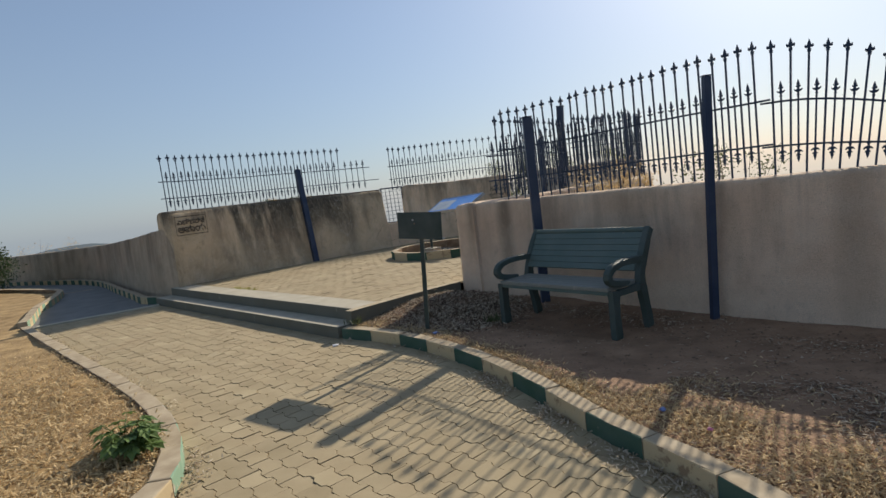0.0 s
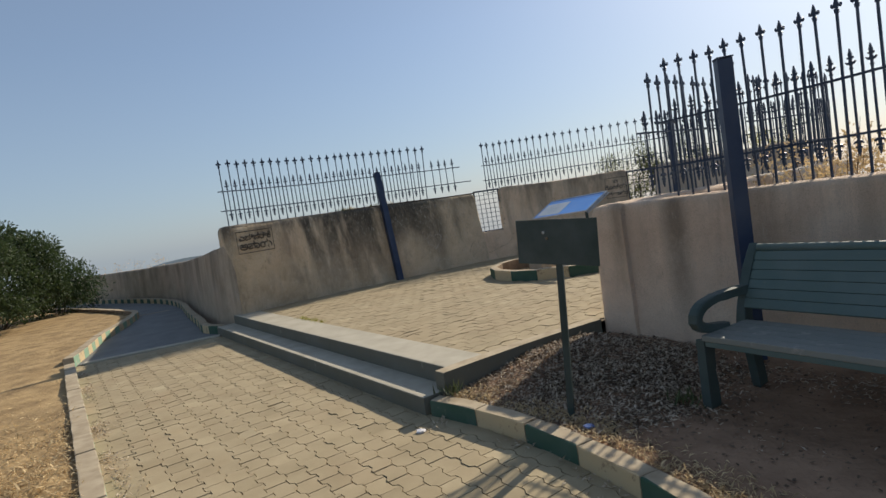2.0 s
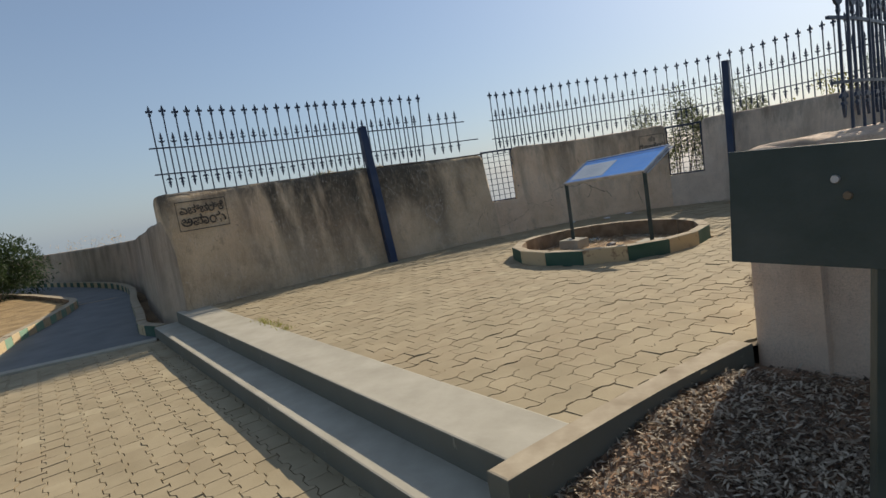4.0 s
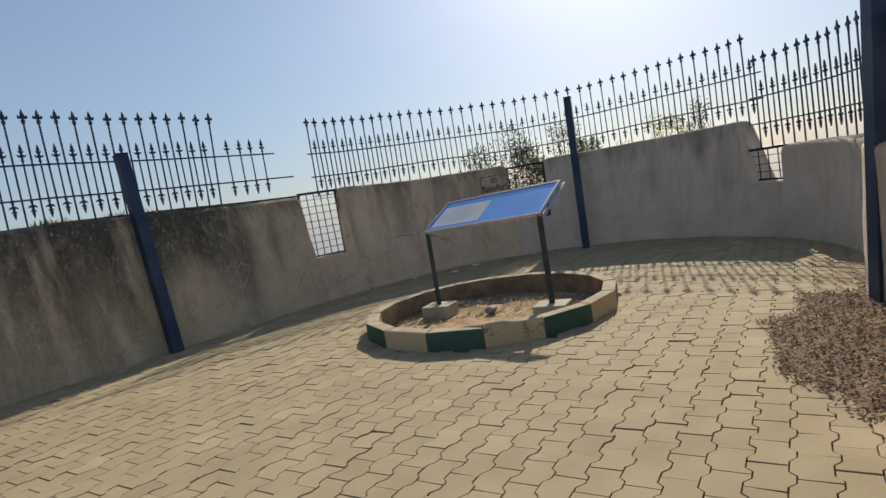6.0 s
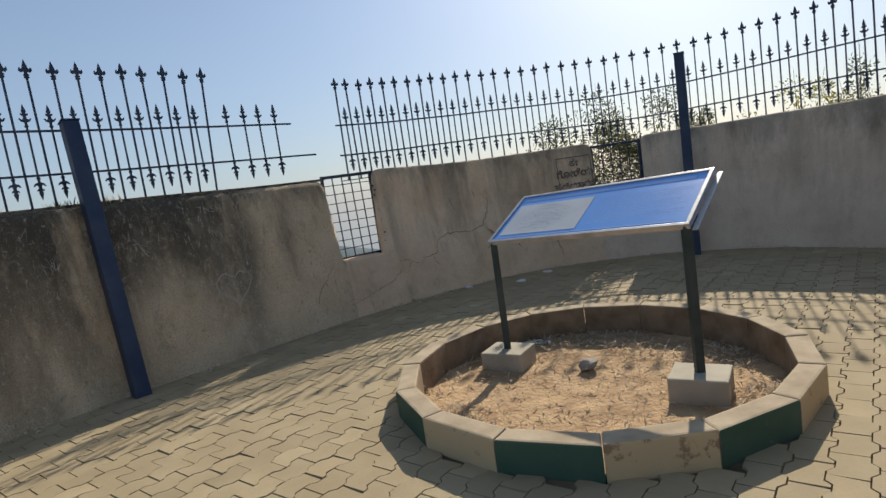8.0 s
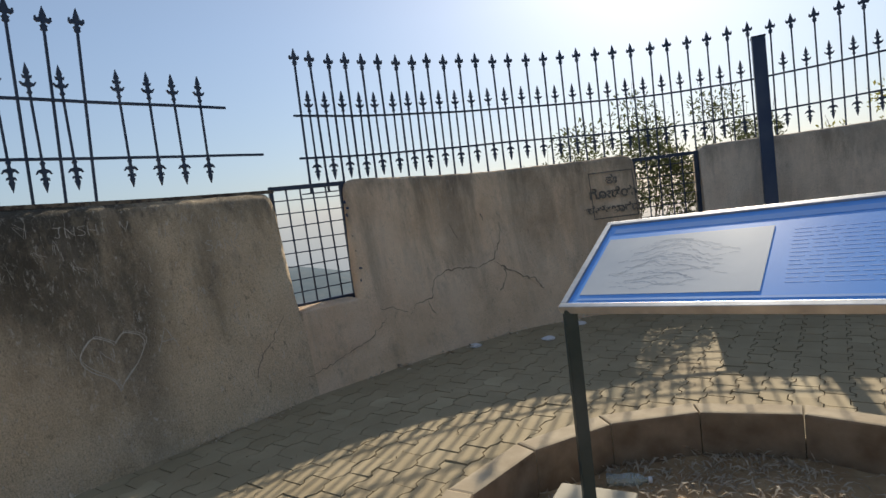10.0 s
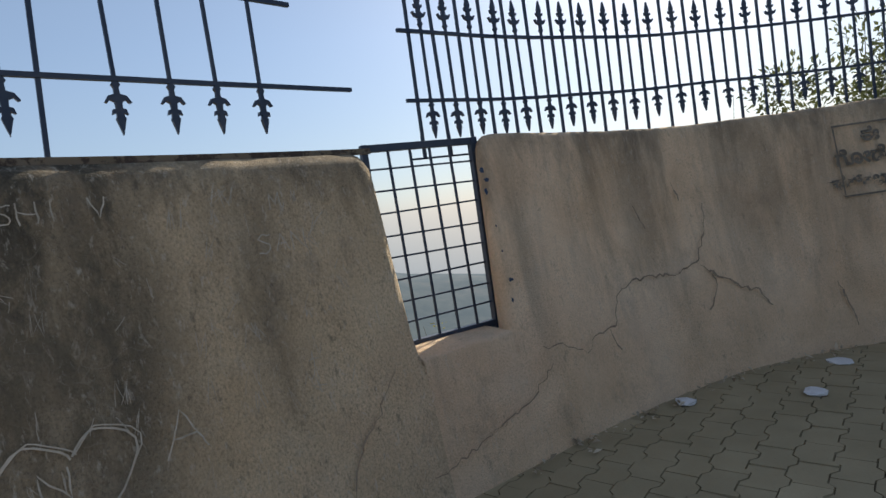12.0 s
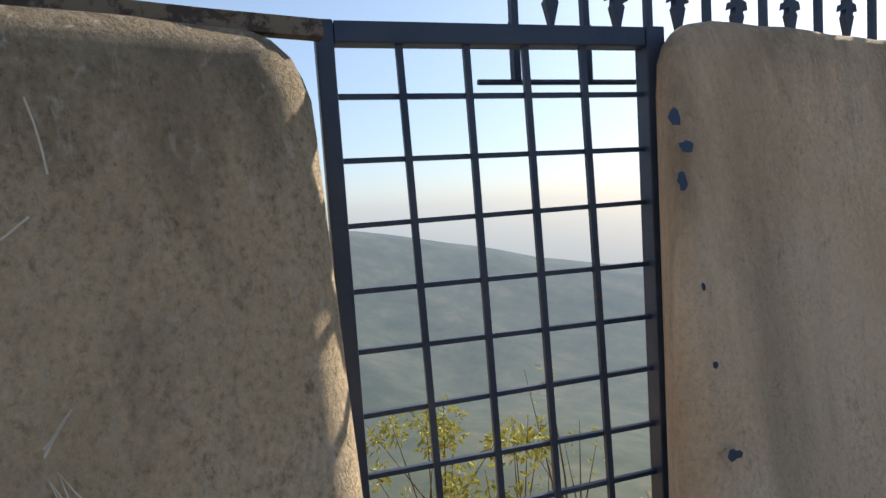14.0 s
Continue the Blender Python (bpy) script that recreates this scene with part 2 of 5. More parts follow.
RUST = two_tone("rusty_angle_iron", (0.16, 0.125, 0.085), (0.05, 0.035, 0.03), 0.5, 16, 0.7, 0.3)
GALV = simple("galvanised_frame", (0.33, 0.34, 0.36), (0.5, 0.51, 0.52), 10, 0.45, 0.7, 0.1)
SIGN_GREEN = two_tone("dark_green_sheet", (0.018, 0.035, 0.032), (0.2, 0.18, 0.15), 0.72, 10, 0.5)
BENCH_GREEN = two_tone("bench_green_paint", (0.08, 0.122, 0.112), (0.19, 0.2, 0.18), 0.66, 8, 0.6)
BENCH_FRAME = two_tone("bench_dark_frame", (0.042, 0.064, 0.058), (0.14, 0.15, 0.14), 0.68, 8, 0.6)
SEAT_DUST = two_tone("dusty_seat_paint", (0.19, 0.197, 0.175), (0.28, 0.27, 0.24), 0.58, 6, 0.6)
SOIL = simple("dry_soil", (0.29, 0.18, 0.095), (0.50, 0.35, 0.2), 5, 0.97, strength=0.8, distance=0.02)
PATCH_SOIL = simple("washed_soil", (0.12, 0.075, 0.042), (0.25, 0.17, 0.1), 2.2, 0.97, strength=0.8, distance=0.02)
BED_SOIL = simple("dark_bed_soil", (0.2, 0.122, 0.075), (0.34, 0.215, 0.135), 3.5, 0.97, strength=0.8, distance=0.02)
STRAW_GROUND = simple("dry_lawn_ground", (0.2, 0.13, 0.06), (0.42, 0.29, 0.14), 3.0, 0.97, strength=0.9, distance=0.02)
LITTER = leaf_mat("dry_leaf_litter", (0.2, 0.15, 0.105), (0.5, 0.42, 0.32), 0.8)
LITTER_DARK = leaf_mat("dark_leaf_crumbs", (0.07, 0.05, 0.035), (0.16, 0.115, 0.08), 0.8)
STRAW = leaf_mat("straw", (0.26, 0.18, 0.09), (0.55, 0.42, 0.24), 0.8)
LEAF = leaf_mat("green_leaf", (0.045, 0.06, 0.025), (0.11, 0.125, 0.05))
LEAF_WEED = leaf_mat("fresh_weed_leaf", (0.05, 0.085, 0.025), (0.12, 0.185, 0.05))
LEAF_DARK = leaf_mat("dark_hedge_leaf", (0.018, 0.03, 0.012), (0.05, 0.075, 0.026))
LEAF_YELLOW = leaf_mat("yellow_green_leaf", (0.12, 0.13, 0.03), (0.27, 0.26, 0.05))
TWIG = simple("twig_bark", (0.07, 0.05, 0.035), (0.14, 0.1, 0.07), 20, 0.9)
STONE = simple("grey_stone", (0.2, 0.18, 0.16), (0.34, 0.31, 0.28), 14, 0.85)
PAPER = simple("crumpled_paper", (0.6, 0.58, 0.58), (0.75, 0.73, 0.74), 20, 0.7)
BLUE_PLASTIC = simple("blue_wrapper", (0.09, 0.13, 0.33), (0.2, 0.26, 0.45), 20, 0.4)
PINK_PLASTIC = simple("pink_wrapper", (0.4, 0.1, 0.2), (0.6, 0.2, 0.3), 20, 0.4)
INK_DARK = simple("black_lettering", (0.045, 0.038, 0.03), (0.13, 0.108, 0.085), 12, 0.9)
INK = simple("faded_black_lettering", (0.1, 0.085, 0.07), (0.22, 0.185, 0.145), 12, 0.9)
CHALK = simple("pale_scratch", (0.4, 0.35, 0.28), (0.56, 0.5, 0.42), 20, 0.95)
CRACK = simple("dark_crack", (0.2, 0.15, 0.105), (0.36, 0.275, 0.2), 15, 0.95)


# ---- mesh helpers ----
def mesh_of(name, bm, mat, smooth=False):
    me = bpy.data.meshes.new(name)
    bmesh.ops.recalc_face_normals(bm, faces=bm.faces)
    if smooth:
        for f in bm.faces:
            f.smooth = True
    bm.to_mesh(me)
    bm.free()
    me.materials.append(mat)
    return me


def part(name, bm, mat, parent=None, label="", smooth=False):
    ob = new(name, bm if isinstance(bm, bpy.types.Mesh) else mesh_of(name, bm, mat, smooth))
    ob.parent = parent
    if label:
        ob["label"] = label
    return ob


def pieces(name, verts, faces, mat, parent=None, smooth=False):
    """A mesh from computed vertices and faces."""
    me = bpy.data.meshes.new(name)
    me.from_pydata(verts, [], faces)
    me.materials.append(mat)
    if smooth:
        me.polygons.foreach_set("use_smooth", [True] * len(me.polygons))
    me.update()
    ob = new(name, me)
    ob.parent = parent
    return ob


def empty(name, m=None):
    ob = new(name)
    ob.empty_display_size = 0.1
    if m is not None:
        ob.matrix_world = m
    return ob


def box(bm, x0, y0, z0, x1, y1, z1, bevel=0.0, m=None):
    made = bmesh.ops.create_cube(bm, size=1.0)["verts"]
    bmesh.ops.scale(bm, vec=(x1 - x0, y1 - y0, z1 - z0), verts=made)
    bmesh.ops.translate(bm, vec=((x0 + x1) / 2, (y0 + y1) / 2, (z0 + z1) / 2), verts=made)
    if bevel:
        edges = list({e for v in made for e in v.link_edges})
        got = bmesh.ops.bevel(bm, geom=edges, offset=bevel, segments=2, affect="EDGES", profile=0.6)
        made = list({v for f in got["faces"] for v in f.verts} | {v for v in made if v.is_valid})
    if m is not None:
        bmesh.ops.transform(bm, matrix=m, verts=made)
    return made


def slab(points, z0, z1, bevel=0.0):
    """A prism over an outline in plan."""
    bm = bmesh.new()
    low = [bm.verts.new((x, y, z0)) for x, y in points]
    top = [bm.verts.new((x, y, z1)) for x, y in points]
    cap = bm.faces.new(top)
    bm.faces.new(low[::-1])
    n = len(points)
    for i in range(n):
        bm.faces.new((low[i], low[(i + 1) % n], top[(i + 1) % n], top[i]))
    if bevel:
        bmesh.ops.bevel(bm, geom=list(cap.edges), offset=bevel, segments=2, affect="EDGES", profile=0.6)
    return bm


def rod(bm, points, radius, sides=6):
    """A tube along points."""
    pts = [Vector(p) for p in points]
    rings = []
    for i, p in enumerate(pts):
        d = (pts[min(i + 1, len(pts) - 1)] - pts[max(i - 1, 0)]).normalized()
        a = d.orthogonal().normalized() if abs(d.z) > 0.95 else d.cross(Vector((0, 0, 1))).normalized()
        b = d.cross(a)
        r = radius[i] if isinstance(radius, (list, tuple)) else radius
        off = math.pi / 4 if sides == 4 else 0
        rings.append([bm.verts.new(p + r * (a * math.cos(off + 2 * math.pi * k / sides) + b * math.sin(off + 2 * math.pi * k / sides))) for k in range(sides)])
    for u, v in zip(rings, rings[1:]):
        for k in range(sides):
            bm.faces.new((u[k], u[(k + 1) % sides], v[(k + 1) % sides], v[k]))
    bm.faces.new(rings[0])
    bm.faces.new(rings[-1][::-1])


class Line:
    """A smooth line in plan, measured along its length, with its left-hand normal."""

    def __init__(self, points, smooth=True, step=0.04):
        pts = [Vector((*p, 0)) for p in points]
        fine = []
        for i in range(len(pts) - 1):
            p0, p1, p2, p3 = pts[max(i - 1, 0)], pts[i], pts[i + 1], pts[min(i + 2, len(pts) - 1)]
            n = max(2, int((p2 - p1).length / step))
            for k in range(n):
                t = k / n
                if smooth:
                    q = 0.5 * (2 * p1 + (p2 - p0) * t + (2 * p0 - 5 * p1 + 4 * p2 - p3) * t * t + (3 * p1 - p0 - 3 * p2 + p3) * t ** 3)
                else:
                    q = p1.lerp(p2, t)
                fine.append(q)
        fine.append(pts[-1])
        self.p = np.array([(q.x, q.y) for q in fine])
        self.s = np.r_[0, np.cumsum(np.hypot(*np.diff(self.p, axis=0).T))]
        self.length = self.s[-1]

    def at(self, s, off=0.0):
        x, y = (np.interp(s, self.s, self.p[:, k]) for k in (0, 1))
        d = self.way(s)
        return (float(x - d[1] * off), float(y + d[0] * off))

    def way(self, s):
        a, b = max(0.0, s - 0.06), min(self.length, s + 0.06)
        d = np.array([np.interp(b, self.s, self.p[:, k]) - np.interp(a, self.s, self.p[:, k]) for k in (0, 1)])
        return d / np.hypot(*d)

    def near(self, x, y):
        return float(self.s[np.argmin((self.p[:, 0] - x) ** 2 + (self.p[:, 1] - y) ** 2)])


def smoothstep(a, b, v):
    t = min(1.0, max(0.0, (v - a) / (b - a)))
    return t * t * (3 - 2 * t)


TERRACE = 0.30
CX, CY, CR = 1.0, 14.2, 3.14


def on_circle(deg, r=CR):
    return (CX + r * math.cos(radians(deg)), CY + r * math.sin(radians(deg)))


INNER = Line([(-5.6, 11.2), (-5.12, 12.0), (-4.62, 12.74), (-4.1, 13.38), (-3.58, 14.05), (-3.02, 14.68), (-2.52, 15.24), (-2.05, 15.78), (-1.55, 16.2),
              (-1.02, 16.62)] + [on_circle(a) for a in range(117, -61, -9)] + [(2.6, 11.3), (2.38, 10.75), (2.02, 10.05), (1.52, 9.27), (1.06, 8.82)])
FRONT = Line([(0.98, 8.73), (1.6, 8.46), (2.3, 8.06), (3.0, 7.42), (3.9, 6.56), (4.35, 6.18), (5.2, 5.5), (7.2, 4.0)])
LOW = Line([(-24, 21.4), (-20, 20.2), (-16.4, 18.8), (-13.6, 17.5), (-11.4, 16.0), (-9.2, 14.05), (-7.4, 12.55), (-6.5, 11.78), (-5.58, 11.27)])
S_GAP1 = (INNER.near(-2.05, 15.79), INNER.near(-1.63, 16.135))
S_GAP2 = (INNER.near(*on_circle(87.0)), INNER.near(*on_circle(75.8)))
S_GAP3 = (INNER.near(*on_circle(21.2)), INNER.near(*on_circle(5)))
S_D_END = INNER.near(2.6, 11.3)


def lean(s):
    """How much the terrace parapet leans back: upright at its start, battered further on."""
    return 0.16 * smoothstep(0.0, 2.4, s)


def wall(name, line, s0, s1, top, label, batter=None, thick=0.62, foot=TERRACE, ends=(0.1, 0.1), low=-1.0, round_top=0.05, mat=None, shear=0.0, slant=0.0, bull=(0.0, 0.0), sill=False):
    """A plastered parapet: battered inner face, rounded coping, rounded upper corners at its ends."""
    n = max(4, int((s1 - s0) / 0.07))
    stations = sorted({s0 + (s1 - s0) * i / n for i in range(n + 1)} | {s0 + 0.1 * f for f in (0.08, 0.25, 0.5, 0.8)} | {s1 - 0.1 * f for f in (0.08, 0.25, 0.5, 0.8)})
    bm = bmesh.new()
    rings = []
    for s in stations:
        zt = top(s) if callable(top) else top
        for d, r in ((s - s0, ends[0]), (s1 - s, ends[1])):
            if r and d < r:
                zt -= r - math.sqrt(max(0.0, r * r - (r - d) ** 2))
        zt += 0.012 * noise.noise(Vector((s * 1.3, 3.1, 0))) + 0.006 * noise.noise(Vector((s * 6, 1.1, 0)))
        prof = []
        bat = lean(s) if batter is None else batter
        edge = 0.0
        for d, q in ((s - s0, bull[0]), (s1 - s, bull[1])):
            if q and d < q:
                edge += q - math.sqrt(max(0.0, q * q - (q - d) ** 2))
        r = round_top
        z_in = zt - r
        for k in range(15):
            z = low + (foot - 0.06 - low) * k if k < 2 else foot - 0.06 + (z_in - foot + 0.06) * (k - 1) / 13
            prof.append((bat * (z - foot) + edge * (smoothstep(0.9, 1.0, z) if sill else 1.0), z))
        o = prof[-1][0]
        for a in (30, 60, 90):
            prof.append((o + r * (1 - math.cos(radians(a))), z_in + r * math.sin(radians(a))))
        out = thick
        prof.append(((o + r + out - r) / 2, zt + 0.008))
        for a in (90, 60, 30, 0):
            prof.append((out - r * (1 - math.cos(radians(a))), z_in + r * math.sin(radians(a))))
        prof.append((out + 0.03, low))
        ring = []
        for i, (off, z) in enumerate(prof):
            q = s + shear * max(0.0, off - 0.2) * max(0.0, 1 - (s - s0) / 0.9) + slant * max(0.0, zt - z) * max(0.0, 1 - (s1 - s) / 1.2)
            x, y = line.at(q, off)
            w = 0.014 * noise.noise(Vector((x * 1.4, y * 1.4, z * 1.4))) + 0.004 * noise.noise(Vector((x * 8, y * 8, z * 8)))
            x, y = line.at(q, off + (w if i < 17 else -w))
            ring.append(bm.verts.new((x, y, z + (0.004 * noise.noise(Vector((x * 9, y * 9, 5))) if 14 < i < 20 else 0))))
        rings.append(ring)
    for u, v in zip(rings, rings[1:]):
        for k in range(len(u) - 1):
            bm.faces.new((u[k], v[k], v[k + 1], u[k + 1]))
    bm.faces.new(rings[0])
    bm.faces.new(rings[-1][::-1])
    ob = new(name, mesh_of(name, bm, mat or PLASTER, True))
    ob.data.set_sharp_from_angle(angle=radians(50))
    return tagged(ob, label, "wall", kind="structure")


# ---- walls ----
wall("wall_terrace_west", INNER, 0.1, S_GAP1[0], lambda s: 1.94 - 0.025 * smoothstep(S_GAP1[0] - 2.2, S_GAP1[0] - 0.6, s), "weathered beige plaster parapet with black streaks under an iron fence", ends=(0.05, 0.1), mat=PLASTER_BLACK, bull=(0.0, 0.07), sill=True, round_top=0.1)
wall("wall_terrace_north", INNER, S_GAP1[1], S_GAP2[0], lambda s: 1.93 + 0.035 * smoothstep(1.4, 0.1, s - S_GAP1[1]), "curved stained plaster parapet with cracks under an iron fence", ends=(0.12, 0.1), shear=0.75, bull=(0.07, 0.03), sill=True, mat=PLASTER_TAN)
wall("wall_terrace_east", INNER, S_GAP2[1], S_GAP3[0], 1.93, "curved grey plaster parapet in shade under an iron fence", ends=(0.08, 0.06), slant=0.3)
wall("wall_terrace_south_east", INNER, S_GAP3[1], S_D_END, lambda s: 1.5 - 0.06 * (s - S_GAP3[1]) / (S_D_END - S_GAP3[1]), "lower curved plaster parapet beside the soil patch", batter=0.05, thick=0.5, ends=(0.05, 0.0))
wall("wall_return", INNER, S_D_END, INNER.length, 1.44, "rough plaster return wall beside the terrace paving", batter=0.03, thick=0.34, ends=(0.0, 0.08), mat=PLASTER_PINK)
wall("wall_bench", FRONT, 0.0, FRONT.length, 1.425, "beige plaster wall behind the bench with an iron fence on top", batter=0.02, thick=0.38, foot=0.1, ends=(0.08, 0.0), bull=(0.08, 0.0), mat=PLASTER_PINK)
wall("wall_road", LOW, 0.0, LOW.length, lambda s: float(np.interp(s, [0, LOW.near(-16.4, 18.8), LOW.near(-11.4, 16.0), LOW.near(-8.4, 13.3), LOW.length - 0.75, LOW.length - 0.45, LOW.length - 0.25, LOW.length - 0.1, LOW.length],
     [1.1, 1.18, 1.3, 1.43, 1.56, 1.61, 1.68, 1.79, 1.91])), "low plaster wall curving along the shaded road", batter=0.03, thick=0.4, foot=0.0, ends=(0.02, 0.0), mat=PLASTER_ROAD)
wall("wall_sill_north", INNER, S_GAP1[0], S_GAP1[1], 0.95, "plaster sill wall under the grille", ends=(0, 0), round_top=0.02, mat=PLASTER_TAN, thick=0.43)
wall("wall_sill_east", INNER, S_GAP2[0], S_GAP2[1], 0.9, "plaster sill wall under the grille", ends=(0, 0), round_top=0.02)
wall("wall_sill_south_east", INNER, S_GAP3[0] - 0.02, S_GAP3[1] + 0.02, 1.04, "plaster sill wall under the grille", ends=(0, 0), round_top=0.02, batter=0.12)


# ---- ground ----
OUTLINE = [(-24, 21.9), (-16.4, 19.2), (-11.4, 16.3), (-7.4, 13.0), (-6.2, 12.1), (-4.3, 14.2), (-2.6, 16.1), (-1.2, 17.2), (0.6, 17.8), (2.4, 17.5), (4.0, 16.4), (4.7, 14.4), (4.2, 12.3), (3.0, 10.9),
           (2.4, 9.6), (2.1, 8.9), (3.2, 7.9), (4.6, 6.6), (7.4, 4.4), (14, -2), (30, -20)]


def outside(x, y):
    """How far beyond the parapet line a place lies, roughly, in metres (negative: inside)."""
    best, sign = 1e9, -1
    for (ax, ay), (bx, by) in zip(OUTLINE, OUTLINE[1:]):
        dx, dy = bx - ax, by - ay
        t = min(1, max(0, ((x - ax) * dx + (y - ay) * dy) / (dx * dx + dy * dy)))
        d = math.hypot(x - ax - t * dx, y - ay - t * dy)
        if d < best:
            best, sign = d, 1 if dx * (y - ay) - dy * (x - ax) > 0 else -1
    return best * sign


def ground_height(x, y):
    d = outside(x, y)
    if d < 0:
        return -0.12
    z = -0.12 - 0.6 * smoothstep(0.2, 1.2, d) - 0.12 * d + 0.16 * noise.noise(Vector((x * 0.5, y * 0.5, 0)))
    z -= 0.75 * min(70.0, max(0.0, d - 2.3 - 0.6 * noise.noise(Vector((x * 0.3, y * 0.3, 5))))) + 110 * smoothstep(60, 700, d)
    r = math.hypot(x + 1.8, y - 15.2)
    ang = math.degrees(math.atan2(y - 15.2, x + 1.8))
    crest = 1.6 + 600 * math.tan(radians(float(np.interp(ang, [40, 70, 91, 99, 104, 108, 113, 117, 125, 131, 134, 136, 140, 150, 165], [-12, -9.5, -7.6, -6.3, -4.9, -4.1, -2.9, -2.1, -1.5, -1.0, -0.6, -0.5, -1.2, -2.5, -9]))))
    rise = smoothstep(120, 600, r) * (1 - smoothstep(640, 1000, r))
    z += (crest - z) * rise + smoothstep(150, 400, r) * (1 - smoothstep(520, 600, r)) * 16 * noise.noise(Vector((x / 60, y / 60, 2.0)))
    return z


def ground_material():
    m, nt, b = material("hillside_with_haze", 0.98)
    c = ramp(nt, tex_noise(nt, 0.8, 8), [(0.3, (0.14, 0.09, 0.05)), (0.5, (0.3, 0.21, 0.12)), (0.7, (0.12, 0.12, 0.045))])
    woods = ramp(nt, tex_noise(nt, 0.03, 9, rough=0.7), [(0.38, (0.03, 0.042, 0.022)), (0.55, (0.065, 0.072, 0.042)), (0.7, (0.13, 0.11, 0.07))])
    geo = nt.nodes.new("ShaderNodeNewGeometry")
    ln = nt.nodes.new("ShaderNodeVectorMath")
    ln.operation = "LENGTH"
    nt.links.new(geo.outputs["Position"], ln.inputs[0])
    far = ramp(nt, math_node(nt, "DIVIDE", ln.outputs["Value"], 100), [(0.2, 0.0), (0.5, 1.0)])
    c = mix(nt, far, c, woods)
    nt.links.new(c, b.inputs["Base Color"])
    bump(nt, b, tex_noise(nt, 6, 6), 0.8, 0.05)
    # haze beyond the hilltop, painted as a blue glow that grows with distance
    haze_share = ramp(nt, math_node(nt, "DIVIDE", ln.outputs["Value"], 2600), [(0.02, 0.0), (0.12, 0.25), (0.24, 0.42), (0.4, 0.7), (1.0, 0.97)])
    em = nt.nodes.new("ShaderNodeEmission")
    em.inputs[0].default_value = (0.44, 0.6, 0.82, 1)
    em.inputs[1].default_value = HAZE_GLOW
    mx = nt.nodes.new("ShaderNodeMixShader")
    nt.links.new(haze_share, mx.inputs[0])
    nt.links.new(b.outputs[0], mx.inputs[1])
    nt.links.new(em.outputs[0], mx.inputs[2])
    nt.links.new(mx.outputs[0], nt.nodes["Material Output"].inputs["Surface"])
    return m


HAZE_GLOW = 0.36
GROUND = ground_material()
verts, faces = [], []
radii = [0.0] + [0.7 * 1.0 * k for k in range(1, 32)] + [22 * 1.16 ** k for k in range(1, 36)]
SECT = 240
for r in radii:
    for k in range(SECT):
        a = 2 * math.pi * k / SECT
        x, y = r * math.cos(a), 10 + r * math.sin(a)
        verts.append((x, y, ground_height(x, y)))
for i in range(len(radii) - 1):
    for k in range(SECT):
        a, b2 = i * SECT + k, i * SECT + (k + 1) % SECT
        faces.append((a, b2, b2 + SECT, a + SECT))
tagged(pieces("ground", verts, faces, GROUND, smooth=True), "dry hilltop ground falling to a wooded valley with glowing painted haze", "ground", kind="structure")

U = Vector((0.816, -0.578))
V = Vector((0.578, 0.816))
STEP_L, STEP_R = Vector((-6.07, 11.14)), Vector((-0.34, 7.08))
EDGE_L, EDGE_R = STEP_L + V * 0.3 + U * 0.12, STEP_R + V * 0.3

rim = Line([(-0.185, 7.2), (0.14, 7.66), (0.5, 8.15), (0.97, 8.72)])
terrace_outline = [tuple(EDGE_L + V * 0.1), tuple(EDGE_R + V * 0.1 - U * 0.03), rim.at(0.6, 0.06), rim.at(1.2, 0.06), (0.95, 8.74)] + [INNER.at(s, 0.15) for s in np.linspace(INNER.length, 0, 60)]
bm = slab(terrace_outline, -0.6, TERRACE - 0.14)
tagged(new("terrace_bed", mesh_of("terrace_bed", bm, SAND)), "sandy bed under the terrace paving", "floor", kind="structure")
# riser colour holds both grime and the shade of faces turned from the sun
RISER = two_tone("grimy_shaded_riser", (0.13, 0.125, 0.095), (0.26, 0.24, 0.19), 0.62, 5, 0.9)


def step_slab(points, z0, z1, tread=None):
    """A concrete step; its upright faces are painted darker for grime and shade."""
    bm = slab(points, z0, z1, 0.012)
    bmesh.ops.recalc_face_normals(bm, faces=bm.faces)
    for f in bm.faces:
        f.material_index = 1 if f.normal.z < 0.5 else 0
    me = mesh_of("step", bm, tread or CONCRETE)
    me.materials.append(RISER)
    return me


strip = [EDGE_L, EDGE_R - U * 0.03, EDGE_R + V * 0.42 - U * 0.03, EDGE_L + V * 0.42 + U * 0.1]
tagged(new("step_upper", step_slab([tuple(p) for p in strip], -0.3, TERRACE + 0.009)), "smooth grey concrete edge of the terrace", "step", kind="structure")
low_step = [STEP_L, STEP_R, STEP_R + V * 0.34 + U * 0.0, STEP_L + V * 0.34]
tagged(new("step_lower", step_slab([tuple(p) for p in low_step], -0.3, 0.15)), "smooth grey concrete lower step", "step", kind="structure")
rim_outline = [rim.at(s, 0.0) for s in np.linspace(0, rim.length, 12)] + [rim.at(s, 0.13) for s in np.linspace(rim.length, 0, 12)]
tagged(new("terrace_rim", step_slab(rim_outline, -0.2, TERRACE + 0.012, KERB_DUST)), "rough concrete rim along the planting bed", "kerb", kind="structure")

KERB_R = Line([(-0.36, 7.1), (0.02, 6.93), (0.65, 6.53), (1.34, 5.88), (1.98, 5.05), (2.5, 4.2), (2.8, 3.78), (3.1, 3.32), (3.55, 2.4), (3.8, 1.2), (3.9, -2.0), (3.9, -6.0)])
